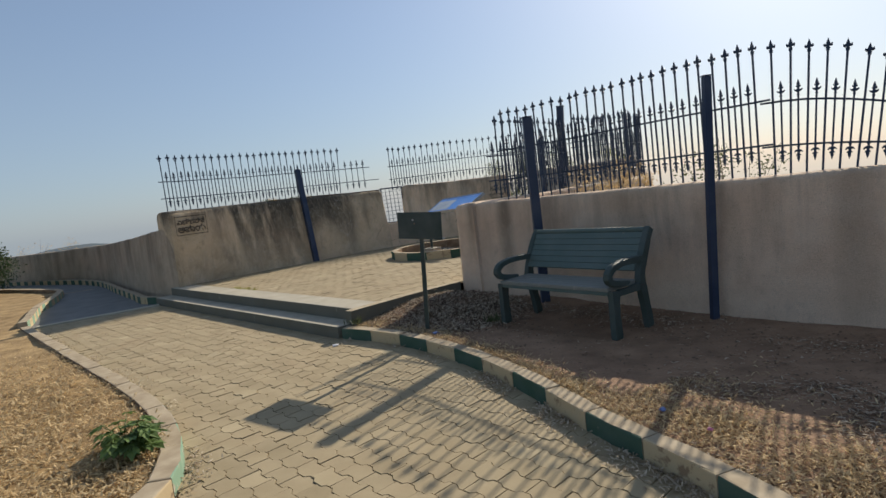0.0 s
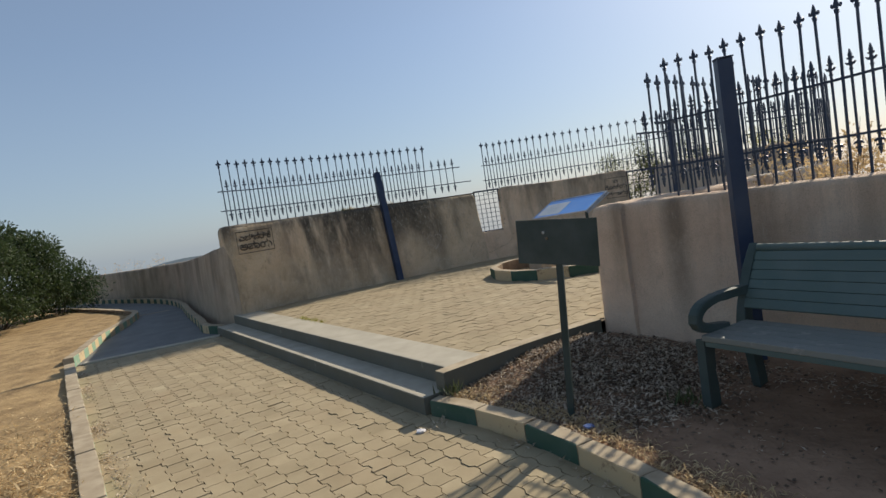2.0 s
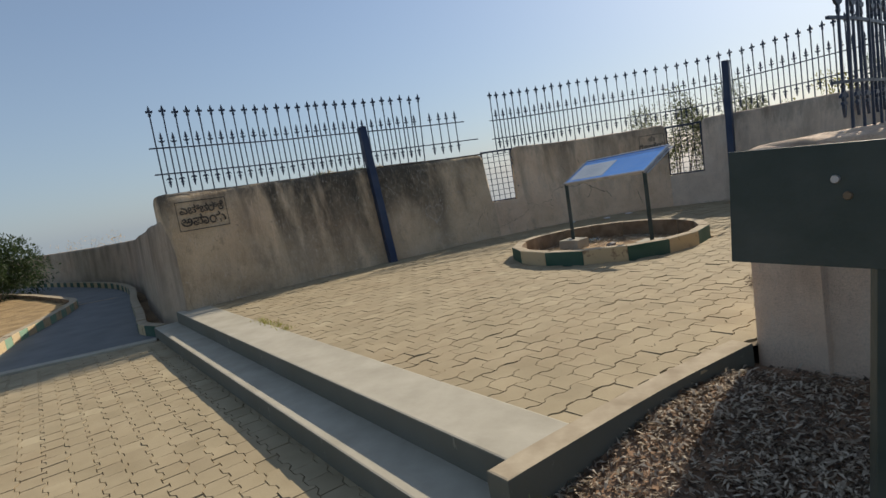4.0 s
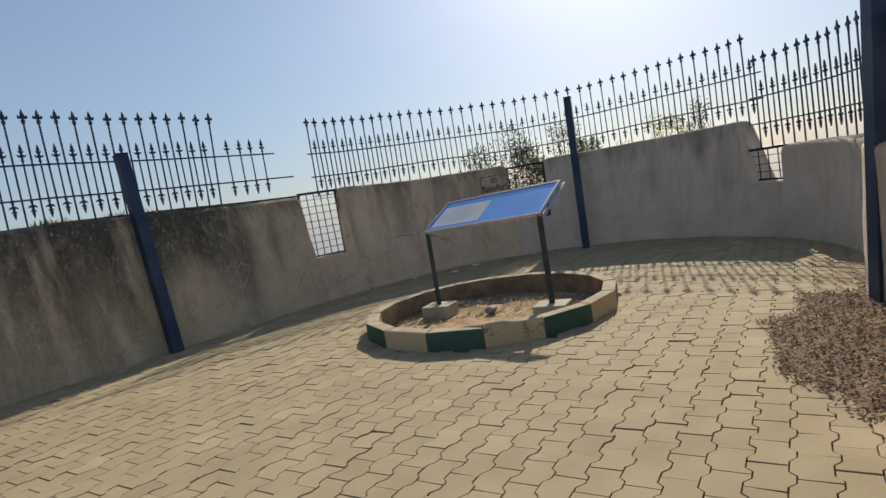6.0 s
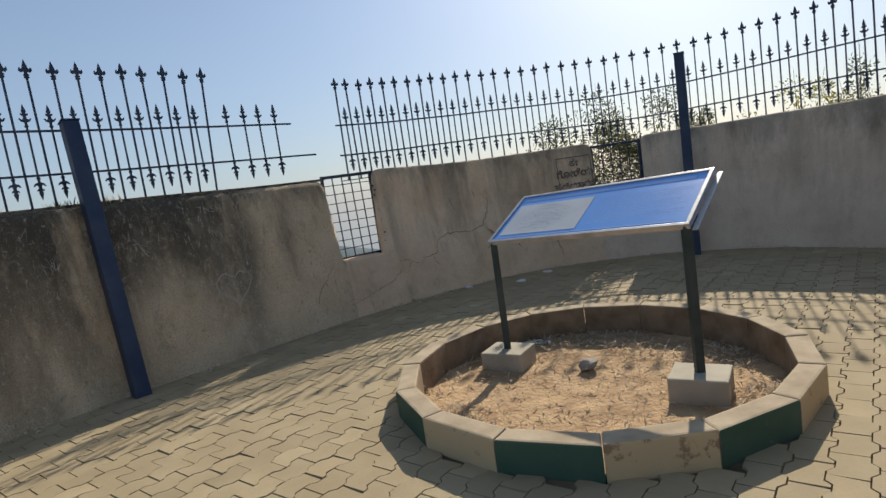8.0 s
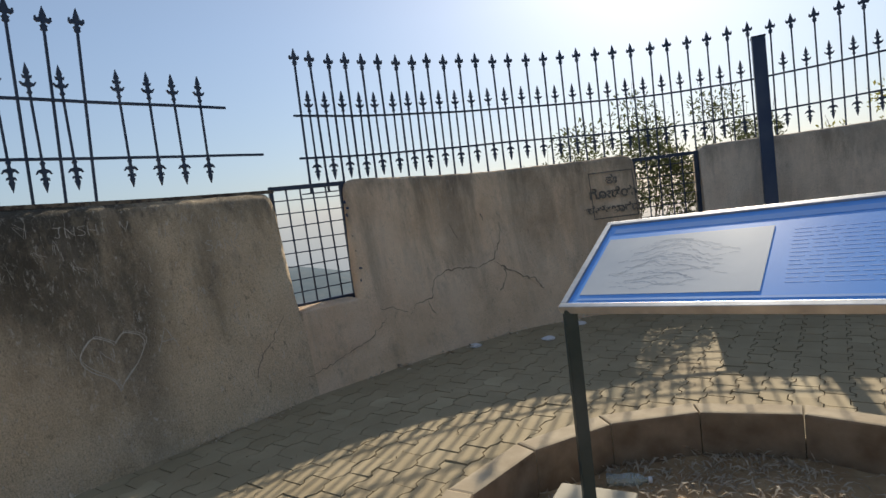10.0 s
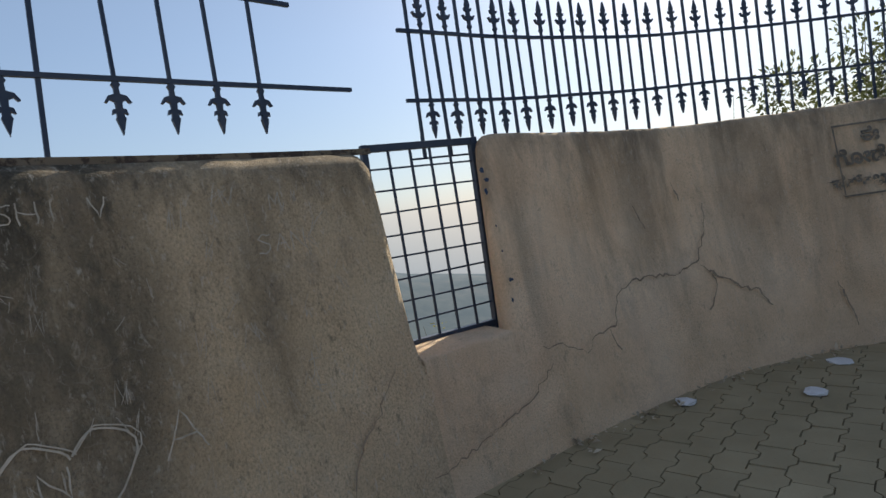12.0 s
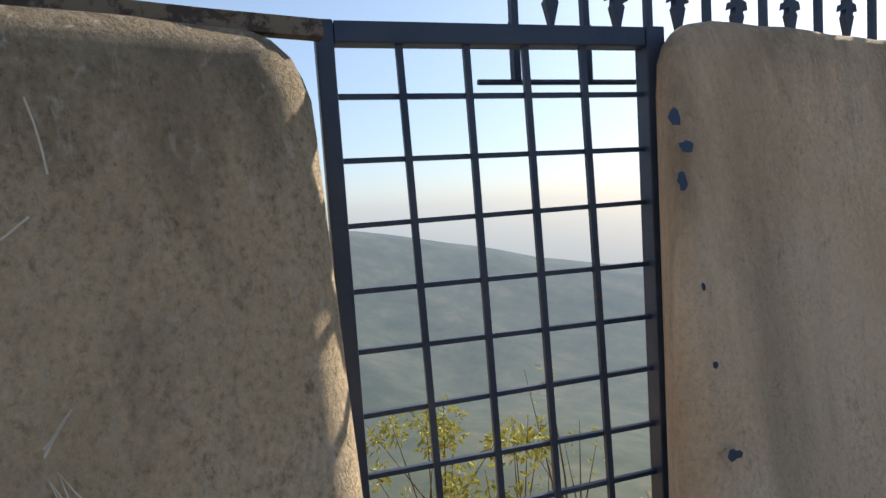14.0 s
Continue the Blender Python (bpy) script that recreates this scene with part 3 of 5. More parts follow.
KERB_L = Line([(-0.1, -6.0), (0.0, 0.0), (0.02, 2.6), (-0.03, 3.5), (-0.43, 4.16), (-1.0, 4.75), (-1.85, 5.43), (-3.5, 6.6), (-5.7, 8.15), (-7.6, 9.5)])
KERB_ROAD = Line([(-7.6, 9.5), (-8.3, 10.3), (-9.4, 11.5), (-10.4, 12.85), (-11.25, 13.9), (-11.95, 14.65), (-12.8, 15.15), (-14.85, 16.1), (-16.6, 16.85), (-22, 18.9)])
ROAD_WALL = Line([(-24, 20.95), (-20, 19.75), (-16.4, 18.35), (-13.6, 17.05), (-11.5, 15.65), (-9.35, 13.75), (-7.6, 12.25), (-6.7, 11.45), (-6.1, 11.2)])
path_outline = [KERB_R.at(s, 0.05) for s in np.linspace(0, KERB_R.length, 40)] + [KERB_L.at(s, 0.05) for s in np.linspace(0, KERB_L.length, 40)] + [KERB_ROAD.at(s, 0.05) for s in np.linspace(0, KERB_ROAD.length, 30)] + [ROAD_WALL.at(s) for s in np.linspace(0, ROAD_WALL.length, 30)] + [(-5.9, 11.4)]
tagged(new("path_bed", mesh_of("path_bed", slab(path_outline, -0.1, -0.012), SAND)), "sandy bed under the path paving", "path", kind="structure")
road_outline = [KERB_ROAD.at(s, 0.03) for s in np.linspace(0.1, KERB_ROAD.length, 40)] + [ROAD_WALL.at(s, 0.0) for s in np.linspace(0, ROAD_WALL.length, 40)]
tagged(new("road", mesh_of("road", slab(road_outline, -0.06, -0.001), ASPHALT)), "smooth dark grey asphalt road in shade", "road", kind="structure")
bm = bmesh.new()
box(bm, -0.45, -0.04, -0.05, 0.55, 0.04, 0.004, 0, pose(-12.0, 15.0, 0, 0, 0, 38))
tagged(new("road_line", mesh_of("road_line", bm, KERB_DUST)), "short pale line across the road", "road marking", kind="structure")
bm = bmesh.new()
box(bm, 0, -0.09, -0.1, 2.15, 0.09, 0.03, 0.012, pose(-7.55, 9.62, 0, 0, 0, 40.0))
tagged(new("concrete_band", mesh_of("concrete_band", bm, CONCRETE)), "pale concrete band across the path", "kerb", kind="structure")


def height_patch(name, inside, x0, x1, y0, y1, step, height, mat, label, cat, kind="structure"):
    """Ground over the cells of a region."""
    nx, ny = int((x1 - x0) / step), int((y1 - y0) / step)
    index, vs, fs = {}, [], []

    def vid(i, j):
        if (i, j) not in index:
            x, y = x0 + i * step, y0 + j * step
            index[i, j] = len(vs)
            vs.append((x, y, height(x, y)))
        return index[i, j]

    for i in range(nx):
        for j in range(ny):
            if inside(x0 + (i + 0.5) * step, y0 + (j + 0.5) * step):
                fs.append((vid(i, j), vid(i + 1, j), vid(i + 1, j + 1), vid(i, j + 1)))
    return tagged(pieces(name, vs, fs, mat, smooth=True), label, cat, kind=kind)


def in_poly(poly):
    px = np.array(poly)

    def test(x, y):
        x1, y1 = px[:, 0], px[:, 1]
        x2, y2 = np.roll(x1, -1), np.roll(y1, -1)
        c = (y1 > y) != (y2 > y)
        with np.errstate(divide="ignore", invalid="ignore"):
            xi = (x2 - x1) * (y - y1) / (y2 - y1) + x1
        return bool(np.count_nonzero(c & (x < xi)) % 2)

    return test


lawn_poly = [KERB_L.at(s, 0.09) for s in np.linspace(0, KERB_L.length, 60)] + [KERB_ROAD.at(s, 0.07) for s in np.linspace(0, KERB_ROAD.length, 30)] + [(-30, 18), (-30, -6)]
in_lawn = in_poly(lawn_poly)


def lawn_z(x, y):
    return 0.065 + 0.03 * noise.noise(Vector((x * 0.8, y * 0.8, 0))) + 0.014 * noise.noise(Vector((x * 5, y * 5, 0)))


in_poly_sand = in_poly([tuple(EDGE_L + V * 0.2), tuple(EDGE_R + V * 0.2 - U * 0.05), rim.at(0.9, 0.1), rim.at(rim.length, 0.1)] + [INNER.at(s, 0.12) for s in np.linspace(INNER.length, 0, 60)])
height_patch("lawn", in_lawn, -12, 0.2, -2, 14, 0.09, lawn_z, STRAW_GROUND, "dry straw-coloured lawn with bare soil", "lawn")
height_patch("lawn_far", lambda x, y: in_lawn(x, y) and (x < -11.9 or y > 13.9), -30, -0.0, -6, 19, 0.4, lambda x, y: lawn_z(x, y) - 0.004, STRAW_GROUND, "bare orange soil under the hedge", "lawn")
bed_poly = [KERB_R.at(s, 0.09) for s in np.linspace(0, KERB_R.length, 60)] + [(8, -6), (8, 3.6)] + [FRONT.at(s, 0.1) for s in np.linspace(FRONT.length, 0, 40)] + [rim.at(s, 0.03) for s in np.linspace(rim.length, 0, 8)]


def bed_z(x, y):
    near = smoothstep(1.4, 0.0, math.hypot(x - 0.6, y - 8.2))
    return 0.10 + 0.13 * near + 0.022 * noise.noise(Vector((x * 1.3, y * 1.3, 4))) + 0.012 * noise.noise(Vector((x * 6, y * 6, 4)))


in_bed = in_poly(bed_poly)
height_patch("planting_bed", in_bed, -0.5, 8, -3, 9.2, 0.07, bed_z, BED_SOIL, "shaded bare soil bed strewn with dry leaves", "soil")


def blob(x, y):
    p = Vector((x - 1.9, y - 10.7))
    along, across = p.dot(Vector((0.5, 0.866))), p.dot(Vector((0.866, -0.5)))
    return 1 - math.hypot((along) / 1.15, (across - 0.2) / 0.62) + 0.35 * noise.noise(Vector((x * 2.2, y * 2.2, 7)))


height_patch("soil_patch", lambda x, y: blob(x, y) > -0.1, 0.3, 3.4, 8.6, 12.4, 0.05, lambda x, y: TERRACE - 0.005 + 0.05 * smoothstep(-0.1, 0.6, blob(x, y)) + 0.006 * noise.noise(Vector((x * 9, y * 9, 1))), PATCH_SOIL, "reddish soil with dry leaves washed over the paving", "soil")


# ---- kerbs ----
def painted_block(pts, low, top, paint):
    """A kerb block with paint on its outer face and a dusty bare top and back. The first edge of the outline is its face."""
    bm = slab(pts, low, top, 0.014)
    bmesh.ops.recalc_face_normals(bm, faces=bm.faces)
    half = len(pts) // 2
    out = Vector((pts[0][0] + pts[half - 1][0] - pts[half][0] - pts[-1][0], pts[0][1] + pts[half - 1][1] - pts[half][1] - pts[-1][1], 0)).normalized()
    for f in bm.faces:
        side = f.normal.dot(out)
        f.material_index = 1 if f.normal.z > 0.75 else 0 if side > 0.35 else 2 if side < -0.35 else 1
    me = mesh_of("kerb_block", bm, paint)
    me.materials.append(KERB_DUST)
    me.materials.append(KERB_EARTH)
    return me


def kerb(name, line, s0, s1, width, top, length, paints, label, low=-0.12):
    """A row of painted kerb blocks; width runs to the left of the line."""
    owner = tagged(empty(name), label, "kerb", kind="structure")
    n = max(1, round((s1 - s0) / length))
    for i in range(n):
        a, b = s0 + (s1 - s0) * i / n, s0 + (s1 - s0) * (i + 1) / n
        g = 0.004
        pts = [line.at(a + g), line.at((a + b) / 2), line.at(b - g), line.at(b - g, width), line.at((a + b) / 2, width), line.at(a + g, width)]
        t = top + random.uniform(-0.006, 0.006)
        part("kerb_block", painted_block(pts, low, t, paints[i % len(paints)]), None, owner)
    return owner


kerb("kerb_bed", KERB_R, 0.075, 9.67, 0.13, 0.13, 0.505, (KERB_GREEN, KERB_CREAM), "kerb of alternating dark green and cream painted blocks")
S_PAINT = KERB_L.near(-0.43, 4.16)
kerb("kerb_lawn", KERB_L, 6.0, S_PAINT - 0.25, 0.15, 0.12, 0.5, (KERB_CREAM, KERB_PALE), "worn cream and faded green kerb beside the dry lawn")
kerb("kerb_lawn_worn", KERB_L, S_PAINT - 0.25, KERB_L.length - 0.2, 0.15, 0.1, 0.62, (KERB_PALE, KERB_GREY), "worn grey kerb with faded green paint beside the lawn")
kerb("kerb_road_lawn", KERB_ROAD, -0.0, KERB_ROAD.length, 0.16, 0.16, 0.36, (KERB_PALE, KERB_CREAM), "kerb of faded green and cream blocks round the lawn")
kerb("kerb_road_wall", ROAD_WALL, 0.0, ROAD_WALL.length, 0.14, 0.15, 0.34, (KERB_GREEN, KERB_CREAM), "kerb of alternating dark and pale blocks under the low wall")


# ---- iron posts ----
def iron_post(x, y, z0, z1, w, lean=0.0, turn=0.0, label="dark blue square steel post against the wall"):
    ob = tagged(empty("iron_post", pose(x, y, z0, 0, lean, turn)), label, "post", "steel posts")
    bm = bmesh.new()
    box(bm, -w / 2, -w / 2, -0.1, w / 2, w / 2, z1 - z0, 0.006)
    part("shaft", bm, POST_PAINT, ob)
    bm = bmesh.new()
    box(bm, -w / 2 - 0.006, -w / 2 - 0.006, z1 - z0 + 0.0015, w / 2 + 0.006, w / 2 + 0.006, z1 - z0 + 0.012, 0.003)
    part("cap", bm, POST_PAINT, ob)
    return ob


iron_post(-3.56, 13.93, TERRACE, 2.66, 0.125, 9.0, 139)
iron_post(2.2, 16.86, TERRACE, 2.87, 0.115, 4.5, 65)
iron_post(2.2, 7.85, 0.16, 2.43, 0.11, 0, 10)
iron_post(3.85, 6.44, 0.06, 2.42, 0.068, 2.2, 15)
iron_post(2.56, 11.16, TERRACE, 2.9, 0.12, 3.4, -8)


# ---- fences ----
def finial_outline(kind):
    if kind == "spear":
        half = [(0.007, 0.0), (0.015, 0.012), (0.008, 0.024), (0.009, 0.045), (0.03, 0.052), (0.044, 0.075), (0.036, 0.078), (0.026, 0.066), (0.012, 0.074),
                (0.01, 0.096), (0.022, 0.1), (0.026, 0.118), (0.018, 0.115), (0.011, 0.112), (0.012, 0.125), (0.016, 0.132)]
        tip = 0.19
    else:
        half = [(0.007, 0.0), (0.02, 0.01), (0.014, 0.022), (0.022, 0.034), (0.01, 0.042), (0.012, 0.058), (0.034, 0.052), (0.046, 0.066), (0.044, 0.088), (0.036, 0.092),
                (0.034, 0.078), (0.02, 0.084), (0.017, 0.1)]
        tip = 0.155
    return half + [(0, tip)] + [(-x, z) for x, z in reversed(half)]


def add_finial(bm, kind, z, sign=1, t=0.008, size=1.0):
    pts = [(x * size, z + sign * h * size) for x, h in finial_outline(kind)]
    a = [bm.verts.new((x, -t, h)) for x, h in pts]
    b = [bm.verts.new((x, t, h)) for x, h in pts]
    n = len(pts)
    bm.faces.new(a)
    bm.faces.new(b[::-1])
    for i in range(n):
        bm.faces.new((a[i], a[(i + 1) % n], b[(i + 1) % n], b[i]))


def tall_mesh(top=1.09, size=1.0):
    bm = bmesh.new()
    box(bm, -0.0075, -0.0075, -0.08, 0.0075, 0.0075, top)
    add_finial(bm, "fleur", top - 0.01, size=size)
    return mesh_of("picket", bm, IRON)


def short_mesh(top=0.69, size=1.0):
    bm = bmesh.new()
    box(bm, -0.0065, -0.0065, 0.27, 0.0065, 0.0065, top)
    add_finial(bm, "spear", top - 0.01, size=size)
    add_finial(bm, "spear", 0.28, -1, size=size)
    return mesh_of("spear_bar", bm, IRON)


TALL, SHORT = tall_mesh(), short_mesh()
FINE_TALL, FINE_SHORT = tall_mesh(1.14, 0.78), short_mesh(0.74, 0.78)
RAIL_LOW, RAIL_HIGH = 0.29, 0.65


def fence(label, line, off, s0, s1, base, pitch=0.17, tall_to=None, rails=None, sag=None, lean_end=0.0, spears=(), cut=0.0, fine=False, ends=0.1, fall=None):
    """Wrought iron panels on a wall: tall pickets with fleur tips, short double-ended spears between them."""
    reach = off if callable(off) else (lambda s: off)
    ob = tagged(empty("iron_fence", Matrix.Translation((*line.at((s0 + s1) / 2, reach(s0)), base))), label, "fence", "wrought iron fences")
    org = ob.matrix_world.translation
    tall_to = s1 if tall_to is None else tall_to
    sag = sag or (lambda s: 0.0)
    fall = fall or (lambda s: 0.0)
    tall, short, rail_high = (FINE_TALL, FINE_SHORT, 0.695) if fine else (TALL, SHORT, RAIL_HIGH)

    def place(me, name, s, tilt=0.0, dz=0.0):
        x, y = line.at(s, reach(s))
        d = line.way(s)
        o = new(name, me)
        o.parent = ob
        squeeze = Matrix.Identity(4)
        if name == "picket" and s < s0 + cut:
            squeeze = Matrix.Translation((0, 0, 0.068)) @ Matrix.Diagonal((1, 1, 0.921, 1))
        o.matrix_basis = pose(x - org.x, y - org.y, sag(s) + dz, random.gauss(0, 0.5) - fall(s), tilt + random.gauss(0, 0.35), math.degrees(math.atan2(d[1], d[0]))) @ squeeze

    for s in spears:
        place(short, "spear_bar", s)
    n = int((s1 - s0) / pitch)
    for i in range(n + 1):
        s = s0 + i * pitch
        if s <= tall_to:
            left = tall_to - s
            place(tall, "picket", s, lean_end * max(0.0, 1 - left / 0.75) if lean_end else 0.0, random.uniform(-0.012, 0.012))
        if s + pitch / 2 <= s1:
            place(short, "spear_bar", s + pitch / 2, 0.0, random.uniform(-0.006, 0.006))
    lo, hi = rails or ((s0 - ends, s1 + 0.1), (s0 - ends, s1 + 0.1))
    for (a, b), z in ((lo, RAIL_LOW), (hi, rail_high)):
        bm = bmesh.new()
        pts = []
        for s in np.linspace(a, b, max(3, int((b - a) / 0.15))):
            x, y = line.at(min(max(s, 0), line.length), reach(s) + z * math.sin(radians(fall(s))))
            if s > line.length:
                d = line.way(line.length)
                x, y = x + d[0] * (s - line.length), y + d[1] * (s - line.length)
            pts.append((x - org.x, y - org.y, z * math.cos(radians(fall(s))) + sag(s) + 0.006 * noise.noise(Vector((s * 2, z, 0)))))
        rod(bm, pts, 0.0125, 4)
        part("rail", bm, IRON, ob)
    return ob


S_A_BRK = INNER.near(-2.33, 15.52)
S_SPEAR = 0.145 + 0.17 * math.floor((S_A_BRK + 0.07 - 0.145) / 0.17)
S_LAST = S_SPEAR - 0.8
fence("broken dark iron fence with missing pickets at its end", INNER, lambda s: 0.2 + 0.2 * smoothstep(0, 2.4, s), S_LAST - 0.17 * math.floor((S_LAST - 0.14) / 0.17), S_LAST + 0.02, 1.93, rails=((0.1, S_A_BRK + 0.4), (0.1, S_A_BRK + 0.17)), lean_end=3.0, spears=[S_SPEAR - 0.187 * k for k in range(4)])
S_B0 = INNER.near(-1.78, 16.02) + 0.03
S_BEND = INNER.near(*on_circle(17.5))
fence("dark iron fence with fleur tips on the curved parapet", INNER, 0.46, S_B0, S_BEND, 1.925, sag=lambda s: 0.02 * math.sin(s * 1.7) - 0.012, cut=0.42, ends=0.06)
fence("dark iron fence with fleur tips on the lower parapet", INNER, 0.3, S_BEND + 0.12, S_D_END, 1.5, sag=lambda s: 0.05 - 0.05 * (s - S_BEND) / (S_D_END - S_BEND))
fence("dark iron fence along the return wall, seen edge on", INNER, 0.2, S_D_END + 0.1, INNER.length - 0.55, 1.43)
S_C_BEND = FRONT.near(4.22, 6.28)
fence("blue-black iron fence above the bench wall", FRONT, 0.2, 0.82, S_C_BEND, 1.42, pitch=0.131, fine=True)
fence("iron fence panel leaning back above the bench wall", FRONT, 0.22, S_C_BEND + 0.1, FRONT.length - 0.3, 1.4, pitch=0.125, fine=True, sag=lambda s: -0.03 * smoothstep(S_C_BEND, S_C_BEND + 1.2, s), fall=lambda s: 48 * smoothstep(S_C_BEND - 0.2, S_C_BEND + 1.5, s))


# ---- grilles in the openings ----
def grille(a, b, z0, z1, cols, rows, label, stile=0.04, tilt=0.0):
    """A welded mesh gate between two stiles; tilt: how far its uprights lean."""
    a, b = Vector((*a, 0)), Vector((*b, 0))
    w = (b - a).length
    ob = tagged(empty("grille", pose(a.x, a.y, z0, 0, 0, math.degrees(math.atan2(b.y - a.y, b.x - a.x)))), label, "grille", "parapet grilles")
    h = z1 - z0
    for x0, x1 in ((-0.03, 0.0), (w, w + stile)):
        bm = bmesh.new()
        box(bm, x0, -0.02, -0.03, x1, 0.02, h + 0.007, 0.003)
        part("stile", bm, IRON, ob)
    for q in (0.0, h - 0.012):
        bm = bmesh.new()
        box(bm, 0.001, -0.018, q - 0.018, w - 0.001, 0.018, q + 0.018, 0.003)
        part("frame_rail", bm, IRON, ob)
    up = bmesh.new()
    box(up, -0.006, -0.005, 0.0, 0.006, 0.005, h)
    up = mesh_of("upright_bar", up, IRON)
    for i in range(1, cols):
        o = part("upright_bar", up, IRON, ob)
        o.location = (w * i / cols + h * tilt / 2 + random.uniform(-0.003, 0.003), -0.006, 0)
        o.rotation_euler[1] = random.uniform(-0.006, 0.006) - tilt
    cross = bmesh.new()
    box(cross, 0.0, -0.0045, -0.0045, w, 0.0045, 0.0045)
    cross = mesh_of("cross_bar", cross, IRON)
    for j in range(1, rows):
        o = part("cross_bar", cross, IRON, ob)
        o.location = (0, 0.005, h * j / rows + random.uniform(-0.003, 0.003))
        o.rotation_euler[1] = random.uniform(-0.01, 0.01)
    return ob


G1A, G1B = (-2.286, 16.112), (-1.798, 16.437)
grille(G1A, G1B, 0.957, 1.951, 5, 9, "dark welded mesh grille filling the parapet gap", tilt=0.025)
grille(INNER.at(S_GAP2[0] + 0.02, 0.3), INNER.at(S_GAP2[1] - 0.04, 0.3), 0.915, 1.88, 5, 9, "dark welded mesh grille with foliage behind it")
grille(INNER.at(S_GAP3[0] + 0.1, 0.35), INNER.at(S_GAP3[1] - 0.03, 0.35), 1.055, 1.5, 5, 4, "dark welded mesh grille beside the lower parapet")
# loose rod and two long bars hanging over the first grille
stub = tagged(empty("loose_bars", Matrix.Translation((*INNER.at(S_B0, 0.46), 1.9))), "two long fence bars with a bent rod hanging over the grille", "iron bars")
o0 = stub.matrix_world.translation
for k in (0, 1):
    x, y = INNER.at(S_B0 + 0.17 * k, 0.46)
    bm = bmesh.new()
    rod(bm, [(x - o0.x, y - o0.y, 0.1), (x - o0.x, y - o0.y, -0.015)], 0.011, 4)
    part("bar", bm, IRON, stub)
bm = bmesh.new()
xa, ya = INNER.at(S_B0 - 0.08, 0.46)
xb, yb = INNER.at(S_B0 + 0.3, 0.46)
rod(bm, [(xa - o0.x, ya - o0.y, -0.02), (xb - o0.x, yb - o0.y, -0.015)], 0.006, 6)
part("bent_rod", bm, IRON, stub)

# angle iron along the coping of the broken side
bm = bmesh.new()
rod(bm, [(*INNER.at(s, 0.315), 1.941 - 0.025 * smoothstep(S_GAP1[0] - 2.2, S_GAP1[0] - 0.6, s) ) for s in np.linspace(S_GAP1[0] - 3.2, S_GAP1[0] + 0.02, 24)], 0.018, 4)
tagged(new("angle_iron", mesh_of("angle_iron", bm, RUST)), "rusty brown angle iron strip on the wall coping", "metal strip")

# ---- planter ring with its information board ----
RX, RY, RR = 0.01, 13.1, 1.285
ring = tagged(empty("planter_ring", Matrix.Translation((RX, RY, TERRACE))), "low round planter kerb of green and cream painted blocks", "planter")
N = 16
A0 = -90.0
for i in range(N):
    a0, a1 = radians(A0 + 360 / N * i - 10), radians(A0 + 360 / N * (i + 1) - 10)
    ap = 0.002
    corner = [(r * math.cos(a + e), r * math.sin(a + e)) for r, a, e in ((RR, a0, ap), (RR, a1, -ap), (RR - 0.13, a1, -ap), (RR - 0.13, a0, ap))]
    part("kerb_block", painted_block(corner, -0.2, 0.17 + random.uniform(-0.004, 0.004), KERB_CREAM if i % 2 == 0 else KERB_GREEN), None, ring)


def in_ring(x, y):
    return math.hypot(x - RX, y - RY) < RR - 0.09


def ring_z(x, y):
    r = math.hypot(x - RX, y - RY)
    return TERRACE - 0.085 + 0.03 * smoothstep(0.4, 1.15, r) + 0.02 * noise.noise(Vector((x * 3, y * 3, 2))) + 0.012 * noise.noise(Vector((x * 11, y * 11, 2)))


height_patch("terrace_sand", lambda x, y: in_poly_sand(x, y) and math.hypot(x - RX, y - RY) > RR - 0.1, -6, 4.6, 7, 17.8, 0.06, lambda x, y: TERRACE - 0.012, SAND, "sand in the paving joints", "sand")
height_patch("planter_soil", in_ring, RX - 1.4, RX + 1.4, RY - 1.4, RY + 1.4, 0.045, ring_z, SOIL, "dry orange soil with dead grass in the planter", "soil")

BL, BR = Vector((-0.535, 13.715, 1.185)), Vector((0.585, 12.738, 1.24))
along = (BR - BL).normalized()
back = Vector((-along.y, along.x, 0))
BW, BD, TILT = (BR - BL).length, 0.62, 27.0
board = tagged(empty("information_board", Matrix.Translation((BL.x, BL.y, TERRACE))), "tilted blue information board in a metal frame on two posts", "sign board")
turn = math.degrees(math.atan2(along.y, along.x))
M = pose(0, 0, BL.z - TERRACE, 0, 0, turn) @ pose(0, 0, 0, 0, -math.degrees(math.asin((BR.z - BL.z) / BW)), 0) @ pose(0, 0, 0, TILT, 0, 0)


def board_part(name, x0, y0, z0, x1, y1, z1, mat, bevel=0.0, label="", parent=None):
    bm = bmesh.new()
    box(bm, x0, y0, z0, x1, y1, z1, bevel, M)
    return part(name, bm, mat, parent or board, label)


def printed(name, color, light):
    m, nt, b = material(name, 0.3)
    c = ramp(nt, tex_noise(nt, 3, 4), [(0.3, color), (0.7, light)])
    nt.links.new(c, b.inputs["Base Color"])
    b.inputs["Specular IOR Level"].default_value = 0.6
    return m


BLUE = printed("blue_print", (0.10, 0.33, 0.80), (0.13, 0.38, 0.86))
PALE_BLUE = printed("pale_blue_print", (0.22, 0.40, 0.78), (0.32, 0.5, 0.82))
SKETCH = printed("grey_white_print", (0.5, 0.52, 0.53), (0.62, 0.62, 0.6))
INK_GREY = printed("grey_sketch_ink", (0.2, 0.24, 0.3), (0.32, 0.35, 0.4))
board_part("panel", 0.02, 0.02, -0.006, BW - 0.02, BD - 0.02, 0.006, BLUE, 0.0, "blue printed sheet")
fw = 0.026
